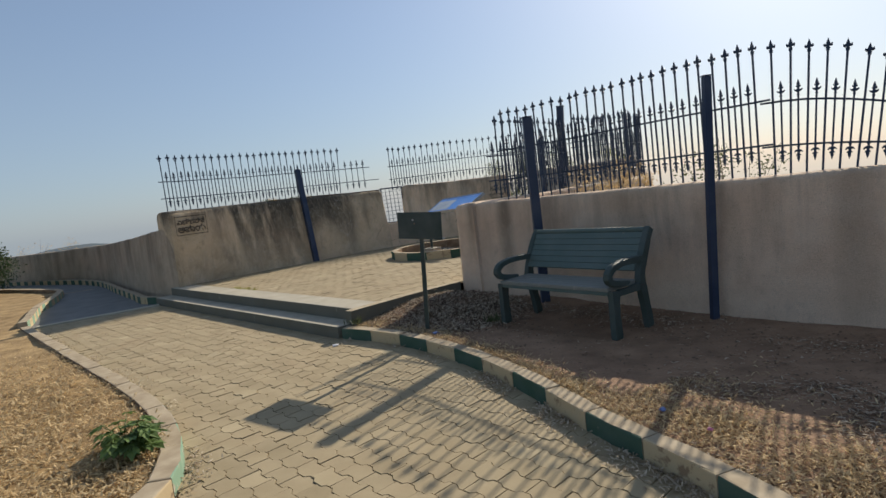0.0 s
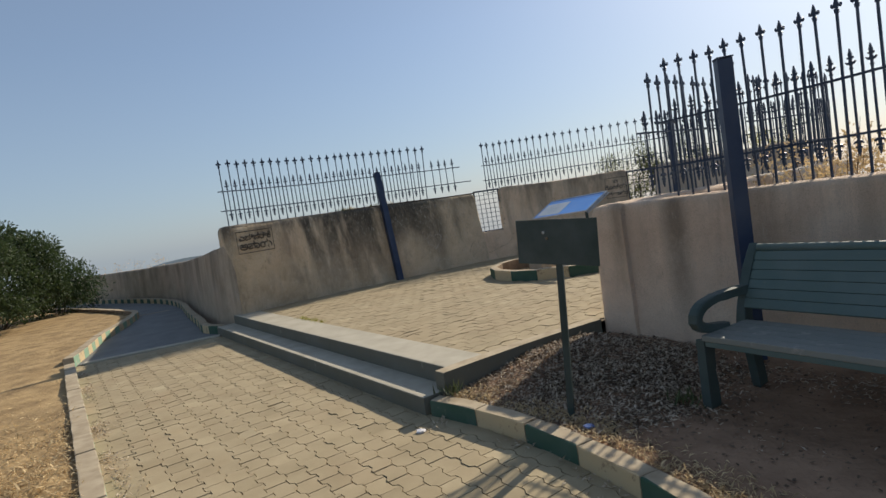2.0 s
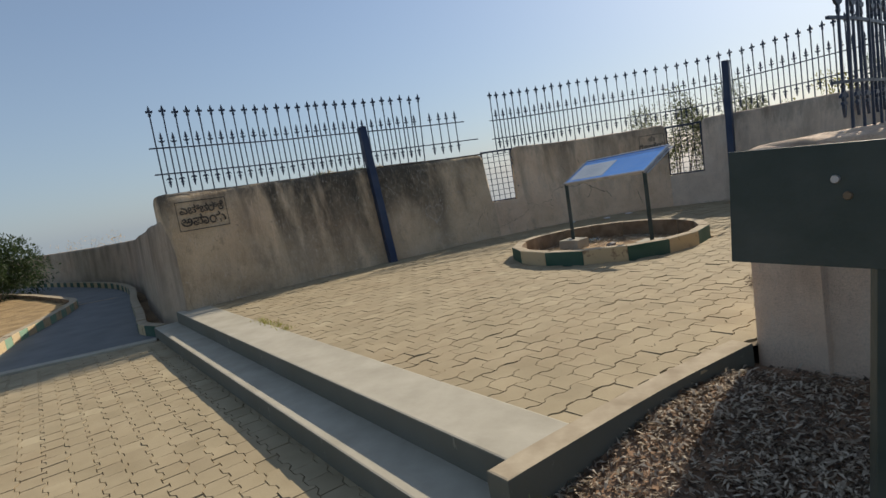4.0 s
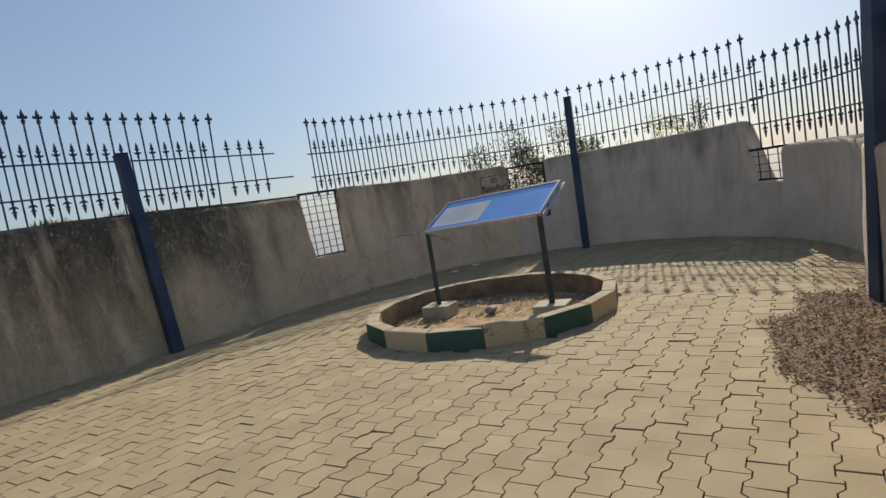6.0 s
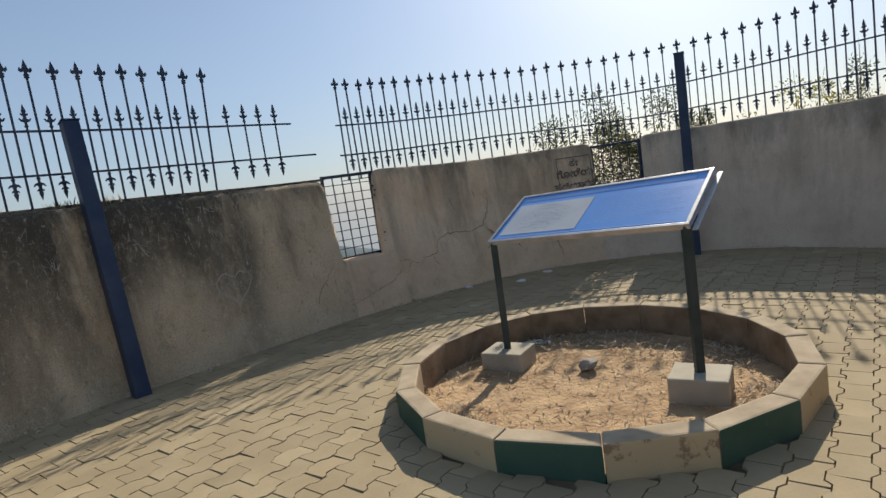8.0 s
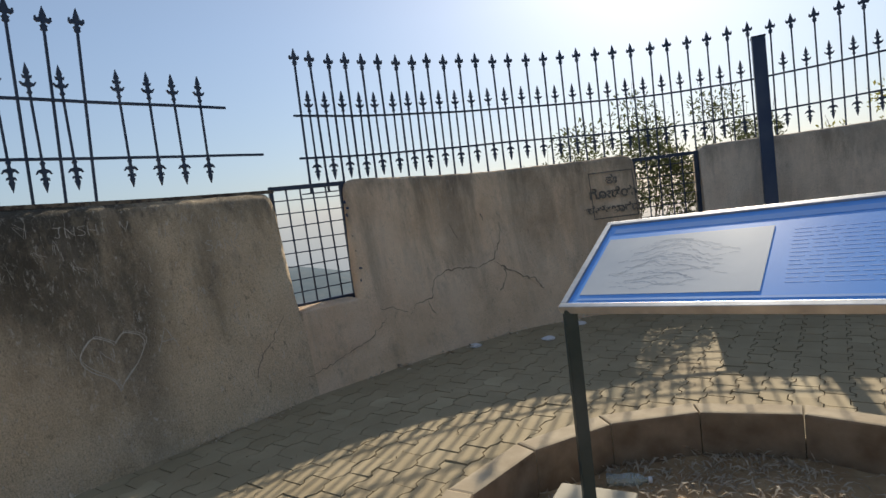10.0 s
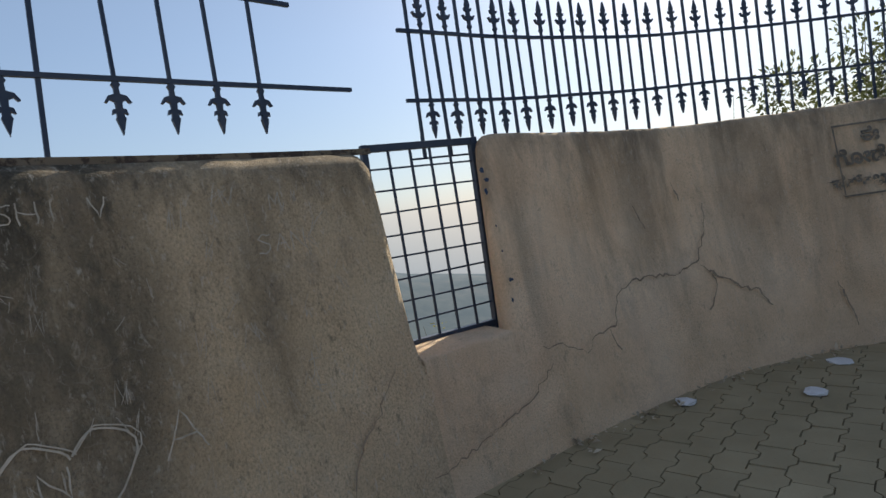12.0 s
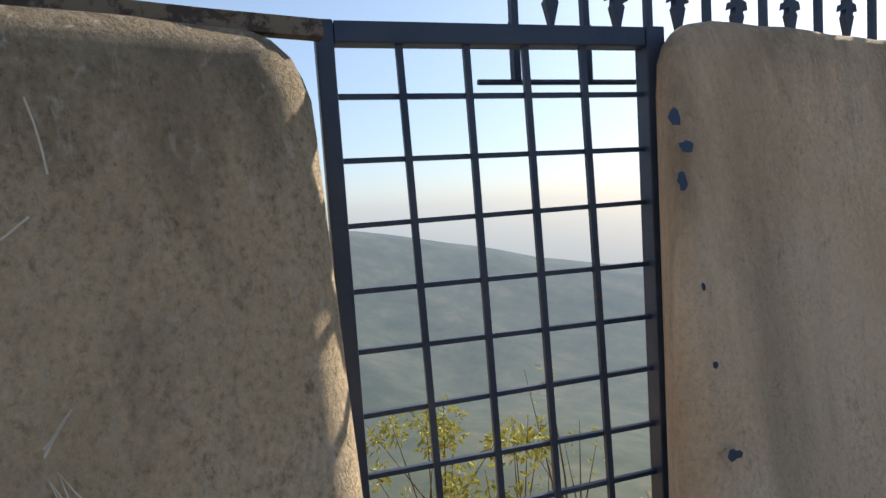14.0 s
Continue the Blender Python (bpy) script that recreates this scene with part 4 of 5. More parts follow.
board_part("frame_rail", 0, 0, -0.02, BW, fw, 0.016, GALV, 0.003, "bare metal frame")
board_part("frame_rail", 0, BD - fw, -0.02, BW, BD, 0.016, GALV, 0.003, "bare metal frame")
board_part("frame_rail", 0, fw + 0.001, -0.02, fw, BD - fw - 0.001, 0.016, GALV, 0.003, "bare metal frame")
board_part("frame_rail", BW - fw, fw + 0.001, -0.02, BW, BD - fw - 0.001, 0.016, GALV, 0.003, "bare metal frame")
board_part("flashing", BW + 0.006, 0.0, -0.03, BW + 0.04, BD, -0.022, GALV, 0.002, "loose galvanised strip")
pic = board_part("picture", 0.06, 0.085, 0.0065, 0.705, 0.475, 0.0085, SKETCH, 0.0, "grey line drawing")
for k in range(22):
    base, start, stop = 0.13 + 0.011 * k, random.uniform(0.1, 0.3), random.uniform(0.42, 0.63)
    bm = bmesh.new()
    run = []
    for x in np.linspace(start, stop, 40):
        y = base + 0.1 * math.exp(-((x - 0.36) / 0.13) ** 2) * (k / 22) + 0.035 * noise.noise(Vector((x * 9, k * 0.7, 2))) + 0.012 * noise.noise(Vector((x * 40, k * 1.7, 5)))
        run.append((x, min(0.44, max(0.1, y))))
    w = random.uniform(0.0006, 0.0014)
    ends = [[bm.verts.new(M @ Vector((x, y + q, 0.0089 + k * 0.00002))) for q in (-w, w)] for x, y in run]
    for (a, b), (c, d) in zip(ends, ends[1:]):
        if random.random() < 0.85:
            bm.faces.new((a, c, d, b))
    part("sketch_stroke", bm, INK_GREY, pic)
board_part("title_band", 0.06, BD - 0.095, 0.0065, BW - 0.1, BD - 0.06, 0.0078, PALE_BLUE)
board_part("foot_band", 0.06, 0.05, 0.0065, BW - 0.1, 0.062, 0.0078, PALE_BLUE)
for j in range(14):
    y = 0.44 - j * 0.024
    x = 0.77
    while x < BW - 0.12 - (0.25 if j in (4, 9, 13) else 0):
        L = random.uniform(0.025, 0.075)
        board_part("text_bar", x, y, 0.0062, min(x + L, BW - 0.08), y + 0.005, 0.0064, PALE_BLUE)
        x += L + 0.014
for end in (BL, BR):
    o = end - BL + back * 0.03 + along * (0.03 if end is BL else -0.03)
    bm = bmesh.new()
    box(bm, o.x - 0.025, o.y - 0.025, 0.03, o.x + 0.025, o.y + 0.025, end.z - TERRACE + 0.0, 0.003)
    part("post", bm, SIGN_GREEN, board)
    bm = bmesh.new()
    box(bm, -0.165, -0.145, -0.15, 0.165, 0.145, 0.065, 0.012, pose(o.x, o.y, 0, 0, 0, turn + 12))
    part("plinth", bm, CONCRETE, board, "concrete footing block")

# ---- small green sign seen from behind ----
sign = tagged(empty("sign_board", pose(0.885, 6.73, 0.1, 0, 3.4, 0)), "dark green sheet sign on a single square post", "sign")
bm = bmesh.new()
box(bm, -0.022, -0.022, -0.05, 0.022, 0.022, 1.2, 0.003)
part("post", bm, SIGN_GREEN, sign)
TS = pose(0.0, 0.0, 0, 0, 0, -31)
bm = bmesh.new()
box(bm, -0.335, -0.031, 1.06, 0.335, -0.025, 1.36, 0.0015, TS)
panel = part("panel", bm, SIGN_GREEN, sign)
for x, z, mat in ((-0.09, 1.275, GALV), (-0.065, 1.235, RUST)):
    bm = bmesh.new()
    bmesh.ops.create_cone(bm, cap_ends=True, segments=10, radius1=0.011, radius2=0.009, depth=0.008, matrix=TS @ pose(x, -0.0345, z, 90, 0, 0))
    part("bolt", bm, mat, panel, "round bolt head")


# ---- bench ----
def stroke_plate(points, widths, x, thick, rounds=0.009):
    """A cast plate: a stroke of varying width in the upright plane across the bench, with rounded arrises."""
    ps = Line(points, True, 0.03)
    left, right = [], []
    marks = [ps.near(*p) for p in points]
    for s in np.linspace(0, ps.length, max(6, int(ps.length / 0.035))):
        w = float(np.interp(s, marks, widths)) / 2
        left.append(ps.at(s, w))
        right.append(ps.at(s, -w))
    bm = bmesh.new()
    sides = [[[bm.verts.new((x + dx, y, z)) for y, z in row] for row in (left, right)] for dx in (-thick / 2, thick / 2)]
    (l0, r0), (l1, r1) = sides
    n = len(l0)
    outer = []
    for i in range(n - 1):
        bm.faces.new((l0[i], l0[i + 1], r0[i + 1], r0[i]))
        bm.faces.new((l1[i], r1[i], r1[i + 1], l1[i + 1]))
        outer += [bm.faces.new((l0[i], l1[i], l1[i + 1], l0[i + 1])), bm.faces.new((r0[i], r0[i + 1], r1[i + 1], r1[i]))]
    outer += [bm.faces.new((l0[0], r0[0], r1[0], l1[0])), bm.faces.new((l0[-1], l1[-1], r1[-1], r0[-1]))]
    rim_verts = {v: k for k, row in enumerate((l0 + r0, l1 + r1)) for v in row}
    edges = [e for e in bm.edges if rim_verts[e.verts[0]] == rim_verts[e.verts[1]] and len({f in outer for f in e.link_faces}) == 2]
    bmesh.ops.bevel(bm, geom=edges, offset=rounds, segments=2, affect="EDGES", profile=0.5)
    return bm


def make_bench():
    bx = Vector((2.88 - 1.74, 5.87 - 6.87, 0))
    L = 1.52
    ob = tagged(empty("park_bench", pose(1.73, 6.88, 0.12, 0, 0, math.degrees(math.atan2(bx.y, bx.x)))), "dark green cast bench with slatted back on the soil bed", "bench")
    for k in range(5):
        bm = bmesh.new()
        box(bm, 0.05, -0.02 + 0.094 * k, 0.432, L - 0.05, 0.07 + 0.094 * k, 0.47, 0.006)
        part("seat_slat", bm, SEAT_DUST, ob, "dusty grey-green slat")
    bm = bmesh.new()
    box(bm, 0.065, -0.012, 0.395, L - 0.065, 0.02, 0.431, 0.005)
    part("seat_apron", bm, BENCH_GREEN, ob)
    for k in range(6):
        z = 0.578 + 0.0585 * k
        y = 0.455 + 0.0335 * k
        bm = bmesh.new()
        box(bm, 0.06, -0.014, -0.0325, L - 0.06, 0.014, 0.0325, 0.005, pose(0, y, z, -29.8, 0, 0))
        part("back_slat", bm, BENCH_GREEN, ob)
    bm = bmesh.new()
    rod(bm, [(0.06, 0.66, 0.922), (L - 0.06, 0.66, 0.922)], 0.03, 12)
    part("top_rail", bm, BENCH_GREEN, ob, smooth=True)
    for x in (0.03, L - 0.03):
        part("front_leg", stroke_plate([(0.035, -0.02), (0.03, 0.2), (0.035, 0.34), (0.045, 0.43)], [0.105, 0.09, 0.1, 0.125], x, 0.062), BENCH_FRAME, ob)
        part("back_leg", stroke_plate([(0.56, -0.02), (0.52, 0.2), (0.475, 0.42)], [0.09, 0.085, 0.1], x, 0.06), BENCH_FRAME, ob)
        part("seat_bearer", stroke_plate([(0.43, 0.405), (0.25, 0.4), (0.1, 0.405)], [0.07, 0.055, 0.06], x, 0.05), BENCH_FRAME, ob)
        part("back_post", stroke_plate([(0.465, 0.42), (0.48, 0.54), (0.55, 0.7), (0.635, 0.86), (0.69, 0.935)], [0.1, 0.09, 0.085, 0.08, 0.075], x, 0.064), BENCH_FRAME, ob)
        part("armrest", stroke_plate([(0.5, 0.665), (0.33, 0.672), (0.16, 0.668), (0.03, 0.64), (-0.035, 0.578), (-0.005, 0.522), (0.1, 0.49), (0.27, 0.478)], [0.06, 0.055, 0.058, 0.068, 0.075, 0.07, 0.06, 0.03], x, 0.068, 0.014), BENCH_FRAME, ob)
    return ob


make_bench()


# ---- writing and marks on the walls ----
def face_point(s, z, proud=0.006):
    x, y = INNER.at(s, lean(s) * (z - TERRACE) - proud)
    return Vector((x, y, z))


def ribbon(bm, line_pts, width):
    """A thin flat stroke over wall places (s, z)."""
    pts = [face_point(s, z, 0.02) for s, z in line_pts]
    n = len(pts)
    vs = []
    for i in range(n):
        (sa, za), (sb, zb) = line_pts[max(i - 1, 0)], line_pts[min(i + 1, n - 1)]
        l = math.hypot(sb - sa, zb - za) or 1
        ds, dz = -(zb - za) / l * width / 2, (sb - sa) / l * width / 2
        s, z = line_pts[i]
        vs.append((bm.verts.new(face_point(s + ds, z + dz, 0.019)), bm.verts.new(face_point(s - ds, z - dz, 0.019))))
    for (a, b), (c, d) in zip(vs, vs[1:]):
        bm.faces.new((a, b, d, c))


def wall_text(s, z, body, size, label, frame_box, ink):
    a, b = face_point(s - frame_box[0] / 2, z, 0.0), face_point(s + frame_box[0] / 2, z, 0.0)
    d = (b - a).normalized()
    ang = math.degrees(math.atan2(d.y, d.x))
    inward = Vector((d.y, -d.x, 0))
    deep = max((face_point(s + f * frame_box[0] / 2, z, 0.0) - a).dot(inward) for f in (-1, -0.5, 0, 0.5, 1))
    p = (a + b) / 2 + inward * (deep + 0.022)
    ob = tagged(empty("wall_lettering", pose(p.x, p.y, p.z, 90 - math.degrees(math.atan(lean(s))), 0, ang)), label, "lettering")
    for txt, x, y, k in body:
        cu = bpy.data.curves.new("letters", "FONT")
        cu.body, cu.size, cu.align_x, cu.extrude, cu.offset = txt, size * k, "CENTER", 0.0008, 0.004
        cu.materials.append(ink)
        o = new("letters", cu)
        o.parent = ob
        o.matrix_basis = pose(x, y, 0)
    w, h = frame_box
    for x0, y0, x1, y1 in ((-w / 2, -h / 2, w / 2, -h / 2 + 0.012), (-w / 2, h / 2 - 0.012, w / 2, h / 2), (-w / 2, -h / 2 + 0.013, -w / 2 + 0.01, h / 2 - 0.013), (w / 2 - 0.01, -h / 2 + 0.013, w / 2, h / 2 - 0.013)):
        bm = bmesh.new()
        box(bm, x0, y0, -0.0005, x1, y1, 0.0008)
        part("border_line", bm, ink, ob)
    return ob


wall_text(0.56, 1.6, [("ಎಚ್ಚರಿಕೆ", 0, 0.03, 1.0), ("ಅಪಾಯ", 0, -0.14, 1.25)], 0.15, "faded black warning lettering in a box on the wall", (0.72, 0.41), INK_DARK)
wall_text(S_GAP2[0] - 0.26, 1.535, [("ಈ", 0, 0.12, 1.0), ("ಗೋಡೆಯ", 0, -0.03, 1.1), ("ಹತ್ತಬಾರದು", 0, -0.19, 0.95)], 0.12, "faded black lettering in a box on the wall", (0.48, 0.5), INK)

S_H = INNER.near(-2.95, 14.8)
marks = bmesh.new()
heart = [(S_H + 0.17 * (math.sin(t) ** 3), 0.98 + 0.0115 * (13 * math.cos(t) - 5 * math.cos(2 * t) - 2 * math.cos(3 * t) - math.cos(4 * t))) for t in np.linspace(0.25, 6.1, 40)]
heart = [(a + 0.03 * noise.noise(Vector((a * 9, b * 9, 1))), b + 0.03 * noise.noise(Vector((a * 9, b * 9, 6)))) for a, b in heart]
ribbon(marks, heart, 0.006)
ribbon(marks, [(a + 0.01 + 0.006 * math.sin(k), b + 0.008) for k, (a, b) in enumerate(heart)], 0.004)
tagged(new("chalk_heart", mesh_of("chalk_heart", marks, CHALK)), "pale scratched heart on the wall", "graffiti")

# capital letters, each scratched in one stroke in a unit cell
STROKES = {"J": ((0, 1), (1, 1), (0.6, 1), (0.6, 0.2), (0.3, 0), (0, 0.2)), "N": ((0, 0), (0, 1), (1, 0), (1, 1)), "S": ((1, 0.9), (0.4, 1), (0.05, 0.75), (0.9, 0.4), (0.7, 0.02), (0, 0.1)),
           "H": ((0, 0), (0, 1), (0, 0.5), (1, 0.5), (1, 1), (1, 0)), "I": ((0.5, 0), (0.5, 1)), "V": ((0, 1), (0.5, 0), (1, 1)), "M": ((0, 0), (0.1, 1), (0.5, 0.3), (0.9, 1), (1, 0)),
           "A": ((0, 0), (0.5, 1), (0.8, 0.4), (0.2, 0.4), (0.8, 0.4), (1, 0)), "+": ((0.5, 0), (0.5, 1), (0.5, 0.5), (0, 0.5), (1, 0.5))}


def scratched_word(word, s, z, high, label, wide=0.75, width=0.0042):
    for k, ch in enumerate(word):
        if ch not in STROKES:
            continue
        run = []
        for (xa, ya), (xb, yb) in zip(STROKES[ch], STROKES[ch][1:]):
            for f in (0.0, 0.35, 0.7, 1.0):
                x, y = xa + (xb - xa) * f, ya + (yb - ya) * f
                p = (s + (k * 1.3 + x) * high * wide + random.uniform(-0.003, 0.003), z + y * high + random.uniform(-0.004, 0.004))
                if not run or math.hypot(p[0] - run[-1][0], p[1] - run[-1][1]) > 0.008:
                    run.append(p)
        bm = bmesh.new()
        ribbon(bm, run, width * random.uniform(0.7, 1.2))
        tagged(new("scratched_letter", mesh_of("scratched_letter", bm, CHALK)), label, "graffiti", "scratched letters")


scratched_word("JNSHI V", INNER.near(-3.1, 14.72), 1.73, 0.062, "pale capital letter scratched into the stained plaster")
scratched_word("SAN", INNER.near(-2.5, 15.33), 1.53, 0.075, "pale capital letter scratched into the stained plaster")
scratched_word("M", INNER.near(-2.43, 15.37), 1.69, 0.07, "pale capital letter scratched near the coping")
scratched_word("N", S_H - 0.07, 0.95, 0.09, "pale letter scratched inside the heart")
scratched_word("+", INNER.near(-2.42, 15.36), 1.08, 0.06, "pale cross scratched into the plaster")
scratched_word("A", INNER.near(-2.75, 14.98), 0.95, 0.14, "large pale letter scratched into the plaster", 0.9)
for k in range(100):
    s, z = S_GAP1[0] - 0.3 - 2.6 * random.random() ** 1.4, random.uniform(0.95, 1.78)
    bm = bmesh.new()
    way, reach = random.gauss(1.45, 0.3), random.uniform(0.03, 0.1)
    pts = [(s, z)]
    for j in range(random.choice((1, 2, 3, 4, 5))):
        for f in range(3):
            pts.append((pts[-1][0] + reach / 3 * math.cos(way) + random.gauss(0, 0.002), min(1.84, max(0.7, pts[-1][1] + reach / 3 * math.sin(way)))))
        way += math.pi + random.gauss(0, 0.35)
    ribbon(bm, pts, random.uniform(0.0012, 0.0026))
    tagged(new("scratch_mark", mesh_of("scratch_mark", bm, CHALK)), "pale scratched strokes on the stained wall", "graffiti", "wall scratches")


def crack(places, width=0.012):
    """A ragged crack through places (x, y, z) on the wall, thinning out at both ends."""
    marks = [(INNER.near(x, y), z) for x, y, z in places]
    pts = [marks[0]]
    for (sa, za), (sb, zb) in zip(marks, marks[1:]):
        n = max(3, int(math.hypot(sb - sa, zb - za) / 0.03))
        for k in range(1, n + 1):
            f = k / n
            pts.append((sa + (sb - sa) * f + random.uniform(-0.011, 0.011), za + (zb - za) * f + random.uniform(-0.013, 0.013)))
    bm = bmesh.new()
    n = len(pts) - 1
    for k in range(n):
        thin = min(1.0, 0.35 + 4 * min(k, n - k) / n)
        ribbon(bm, [pts[k], pts[k + 1]], width * thin * random.uniform(0.25, 0.85))
    tagged(new("wall_crack", mesh_of("wall_crack", bm, CRACK)), "dark branching crack in the plaster", "crack", "wall cracks")


crack([(-2.15, 15.66, 0.96), (-2.24, 15.56, 0.82), (-2.33, 15.5, 0.7), (-2.4, 15.4, 0.55)])
crack([(-2.15, 15.7, 0.46), (-1.95, 15.87, 0.5), (-1.65, 16.14, 0.6), (-1.48, 16.27, 0.74)], 0.01)
crack([(-1.3, 16.42, 0.72), (-1.22, 16.48, 0.79), (-1.1, 16.56, 0.82), (-1.02, 16.62, 0.98), (-0.86, 16.72, 1.03), (-0.6, 16.88, 1.0), (-0.44, 17.0, 1.06), (-0.36, 17.03, 1.2), (-0.28, 17.06, 1.4)], 0.014)
crack([(-1.3, 16.42, 0.72), (-1.4, 16.33, 0.8), (-1.52, 16.24, 0.83)], 0.009)
crack([(-1.12, 16.56, 0.8), (-1.1, 16.58, 0.68)], 0.012)
crack([(-0.42, 17.0, 1.02), (-0.32, 17.05, 0.92), (-0.2, 17.1, 0.84), (-0.05, 17.15, 0.78), (0.02, 17.18, 0.66)], 0.022)
crack([(-0.36, 17.03, 0.96), (-0.36, 17.03, 0.84), (-0.4, 17.0, 0.74)], 0.018)
crack([(-0.8, 16.75, 1.5), (-0.77, 16.77, 1.4), (-0.72, 16.8, 1.32)], 0.014)
crack([(-0.5, 16.96, 1.56), (-0.47, 16.98, 1.45)], 0.016)
crack([(0.5, 17.3, 0.75), (0.53, 17.3, 0.6), (0.6, 17.3, 0.45)], 0.02)


# ---- loose things ----
def crumple(name, x, y, z, size, mat, label, cat, flat=0.5):
    bm = bmesh.new()
    bmesh.ops.create_icosphere(bm, subdivisions=2, radius=size)
    off = Vector((x * 7, y * 5, 1))
    for v in bm.verts:
        v.co *= 1 + 0.55 * noise.noise(v.co / size * 1.3 + off)
        v.co.z *= flat
    low = min(v.co.z for v in bm.verts)
    bmesh.ops.translate(bm, vec=(0, 0, -low), verts=bm.verts)
    ob = new(name, mesh_of(name, bm, mat))
    ob.matrix_world = pose(x, y, z - 0.004, 0, 0, random.uniform(0, 360))
    return tagged(ob, label, cat)


crumple("paper_scrap", -0.78, 16.66, TERRACE, 0.055, PAPER, "crumpled white and purple paper scrap on the paving", "litter", 0.32)
crumple("paper_scrap", -0.1, 16.6, TERRACE, 0.06, PAPER, "crumpled white paper scrap on the paving", "litter", 0.28)
crumple("paper_scrap", 0.30, 17.06, TERRACE, 0.07, PAPER, "flattened pale paper scrap on the paving", "litter", 0.15)
crumple("stone", 0.05, 13.43, ring_z(0.05, 13.43), 0.06, STONE, "grey broken stone on the planter soil", "stone", 0.75)
crumple("paper_scrap", -0.26, 6.76, 0.0, 0.035, PAPER, "small pale blue wrapper beside the kerb", "litter", 0.4)
crumple("wrapper", 1.02, 6.52, 0.125, 0.035, BLUE_PLASTIC, "crumpled blue wrapper on the dry leaves", "litter", 0.35)
crumple("wrapper", 2.95, 4.2, 0.13, 0.02, BLUE_PLASTIC, "small blue wrapper on the straw", "litter", 0.6)
crumple("wrapper", 3.15, 3.9, 0.13, 0.016, PINK_PLASTIC, "small pink wrapper on the straw", "litter", 0.6)
crumple("paper_scrap", 1.9, 10.3, TERRACE + 0.03, 0.05, PAPER, "crushed clear cup on the soil", "litter", 0.5)
glass, gnt, gb = material("clear_plastic", 0.12)
gb.inputs["Base Color"].default_value = (0.75, 0.85, 0.85, 1)
gb.inputs["Transmission Weight"].default_value = 0.8
bottle = tagged(empty("plastic_bottle", pose(-0.33, 14.07, ring_z(-0.33, 14.07) + 0.032, 0, 90, -15)), "crushed clear plastic bottle on the planter soil", "bottle")
bm = bmesh.new()
rod(bm, [(0, 0, 0), (0.003, 0, 0.05), (0, 0.004, 0.11), (0, 0, 0.15), (0, 0, 0.175), (0, 0, 0.19)], [0.03, 0.027, 0.031, 0.028, 0.013, 0.013], 12)
part("body", bm, glass, bottle, smooth=True)
bm = bmesh.new()
rod(bm, [(0, 0, 0.19), (0, 0, 0.207)], 0.015, 12)
part("cap", bm, PAPER, bottle)


def scatter(name, n, place, mat, label, cat, size=(0.02, 0.05), slim=0.22, curl=0.25, lift=0.35):
    """Fallen leaves and straw: small curled blades."""
    vs, fs = [], []
    made = 0
    while made < n:
        q = place()
        if q is None:
            continue
        x, y, z = q
        L = random.uniform(*size)
        a, t = random.uniform(0, 6.283), random.gauss(0, lift)
        d = Vector((math.cos(a) * math.cos(t), math.sin(a) * math.cos(t), abs(math.sin(t))))
        w = Vector((-math.sin(a), math.cos(a), random.uniform(-0.5, 0.5))) * L * slim
        c = Vector((x, y, z + 0.004 + random.uniform(0, 0.006)))
        k = len(vs)
        mid = c + d * L * 0.5 + Vector((0, 0, L * curl * random.uniform(-0.2, 1)))
        vs += [c, mid + w, c + d * L, mid - w]
        fs.append((k, k + 1, k + 2, k + 3))
        made += 1
    return tagged(pieces(name, [tuple(v) for v in vs], fs, mat), label, cat, kind="stuff")


def in_region(test, x0, x1, y0, y1, z, density=None):
    def f():
        x, y = random.uniform(x0, x1), random.uniform(y0, y1)
        if not test(x, y) or (density and random.random() > density(x, y)):
            return None
        return x, y, z(x, y)
    return f


def clump(x, y, k=1.2, seed=0.0):
    return smoothstep(-0.15, 0.35, noise.noise(Vector((x * k, y * k, seed))))


def litter_density(x, y):
    """Deep round the sign and along the wall, thin on the trodden soil before the bench."""
    s = FRONT.near(x, y)
    fx, fy = FRONT.at(s)
    by_wall = smoothstep(1.0, 0.3, math.hypot(x - fx, y - fy))
    ahead = smoothstep(5.4, 4.0, y) * smoothstep(2.2, 3.0, x)
    return max(0.45 * by_wall, 0.7 * ahead, 0.03) * clump(x, y, 1.6, 3)


def round_sign(x, y):
    return smoothstep(1.35, 0.65, math.hypot((x - 0.75) * 0.85, y - 7.5)) * (0.45 + 0.55 * clump(x, y, 1.8, 3))


scatter("leaf_litter", 8500, in_region(in_bed, -0.3, 2.8, 5.6, 8.8, bed_z, round_sign), LITTER, "dry curled leaves heaped round the sign post", "leaf litter", (0.02, 0.06), 0.13, 0.25, 0.3)
scatter("leaf_crumbs", 9000, in_region(in_bed, -0.3, 2.8, 5.6, 8.8, bed_z, round_sign), LITTER_DARK, "small dark broken leaves round the sign post", "leaf litter", (0.015, 0.045), 0.25)
scatter("thin_litter", 6500, in_region(in_bed, 0.5, 5.5, 1.5, 8.6, bed_z, litter_density), LITTER, "thin dry leaf strips on the trodden soil", "leaf litter", (0.02, 0.06), 0.08, 0.15, 0.15)
scatter("bed_crumbs", 9000, in_region(in_bed, 0.5, 5.5, 1.5, 8.6, bed_z, lambda x, y: 0.1 + litter_density(x, y)), LITTER_DARK, "small dark leaf crumbs on the trodden soil", "leaf litter", (0.012, 0.035), 0.25, 0.15, 0.15)


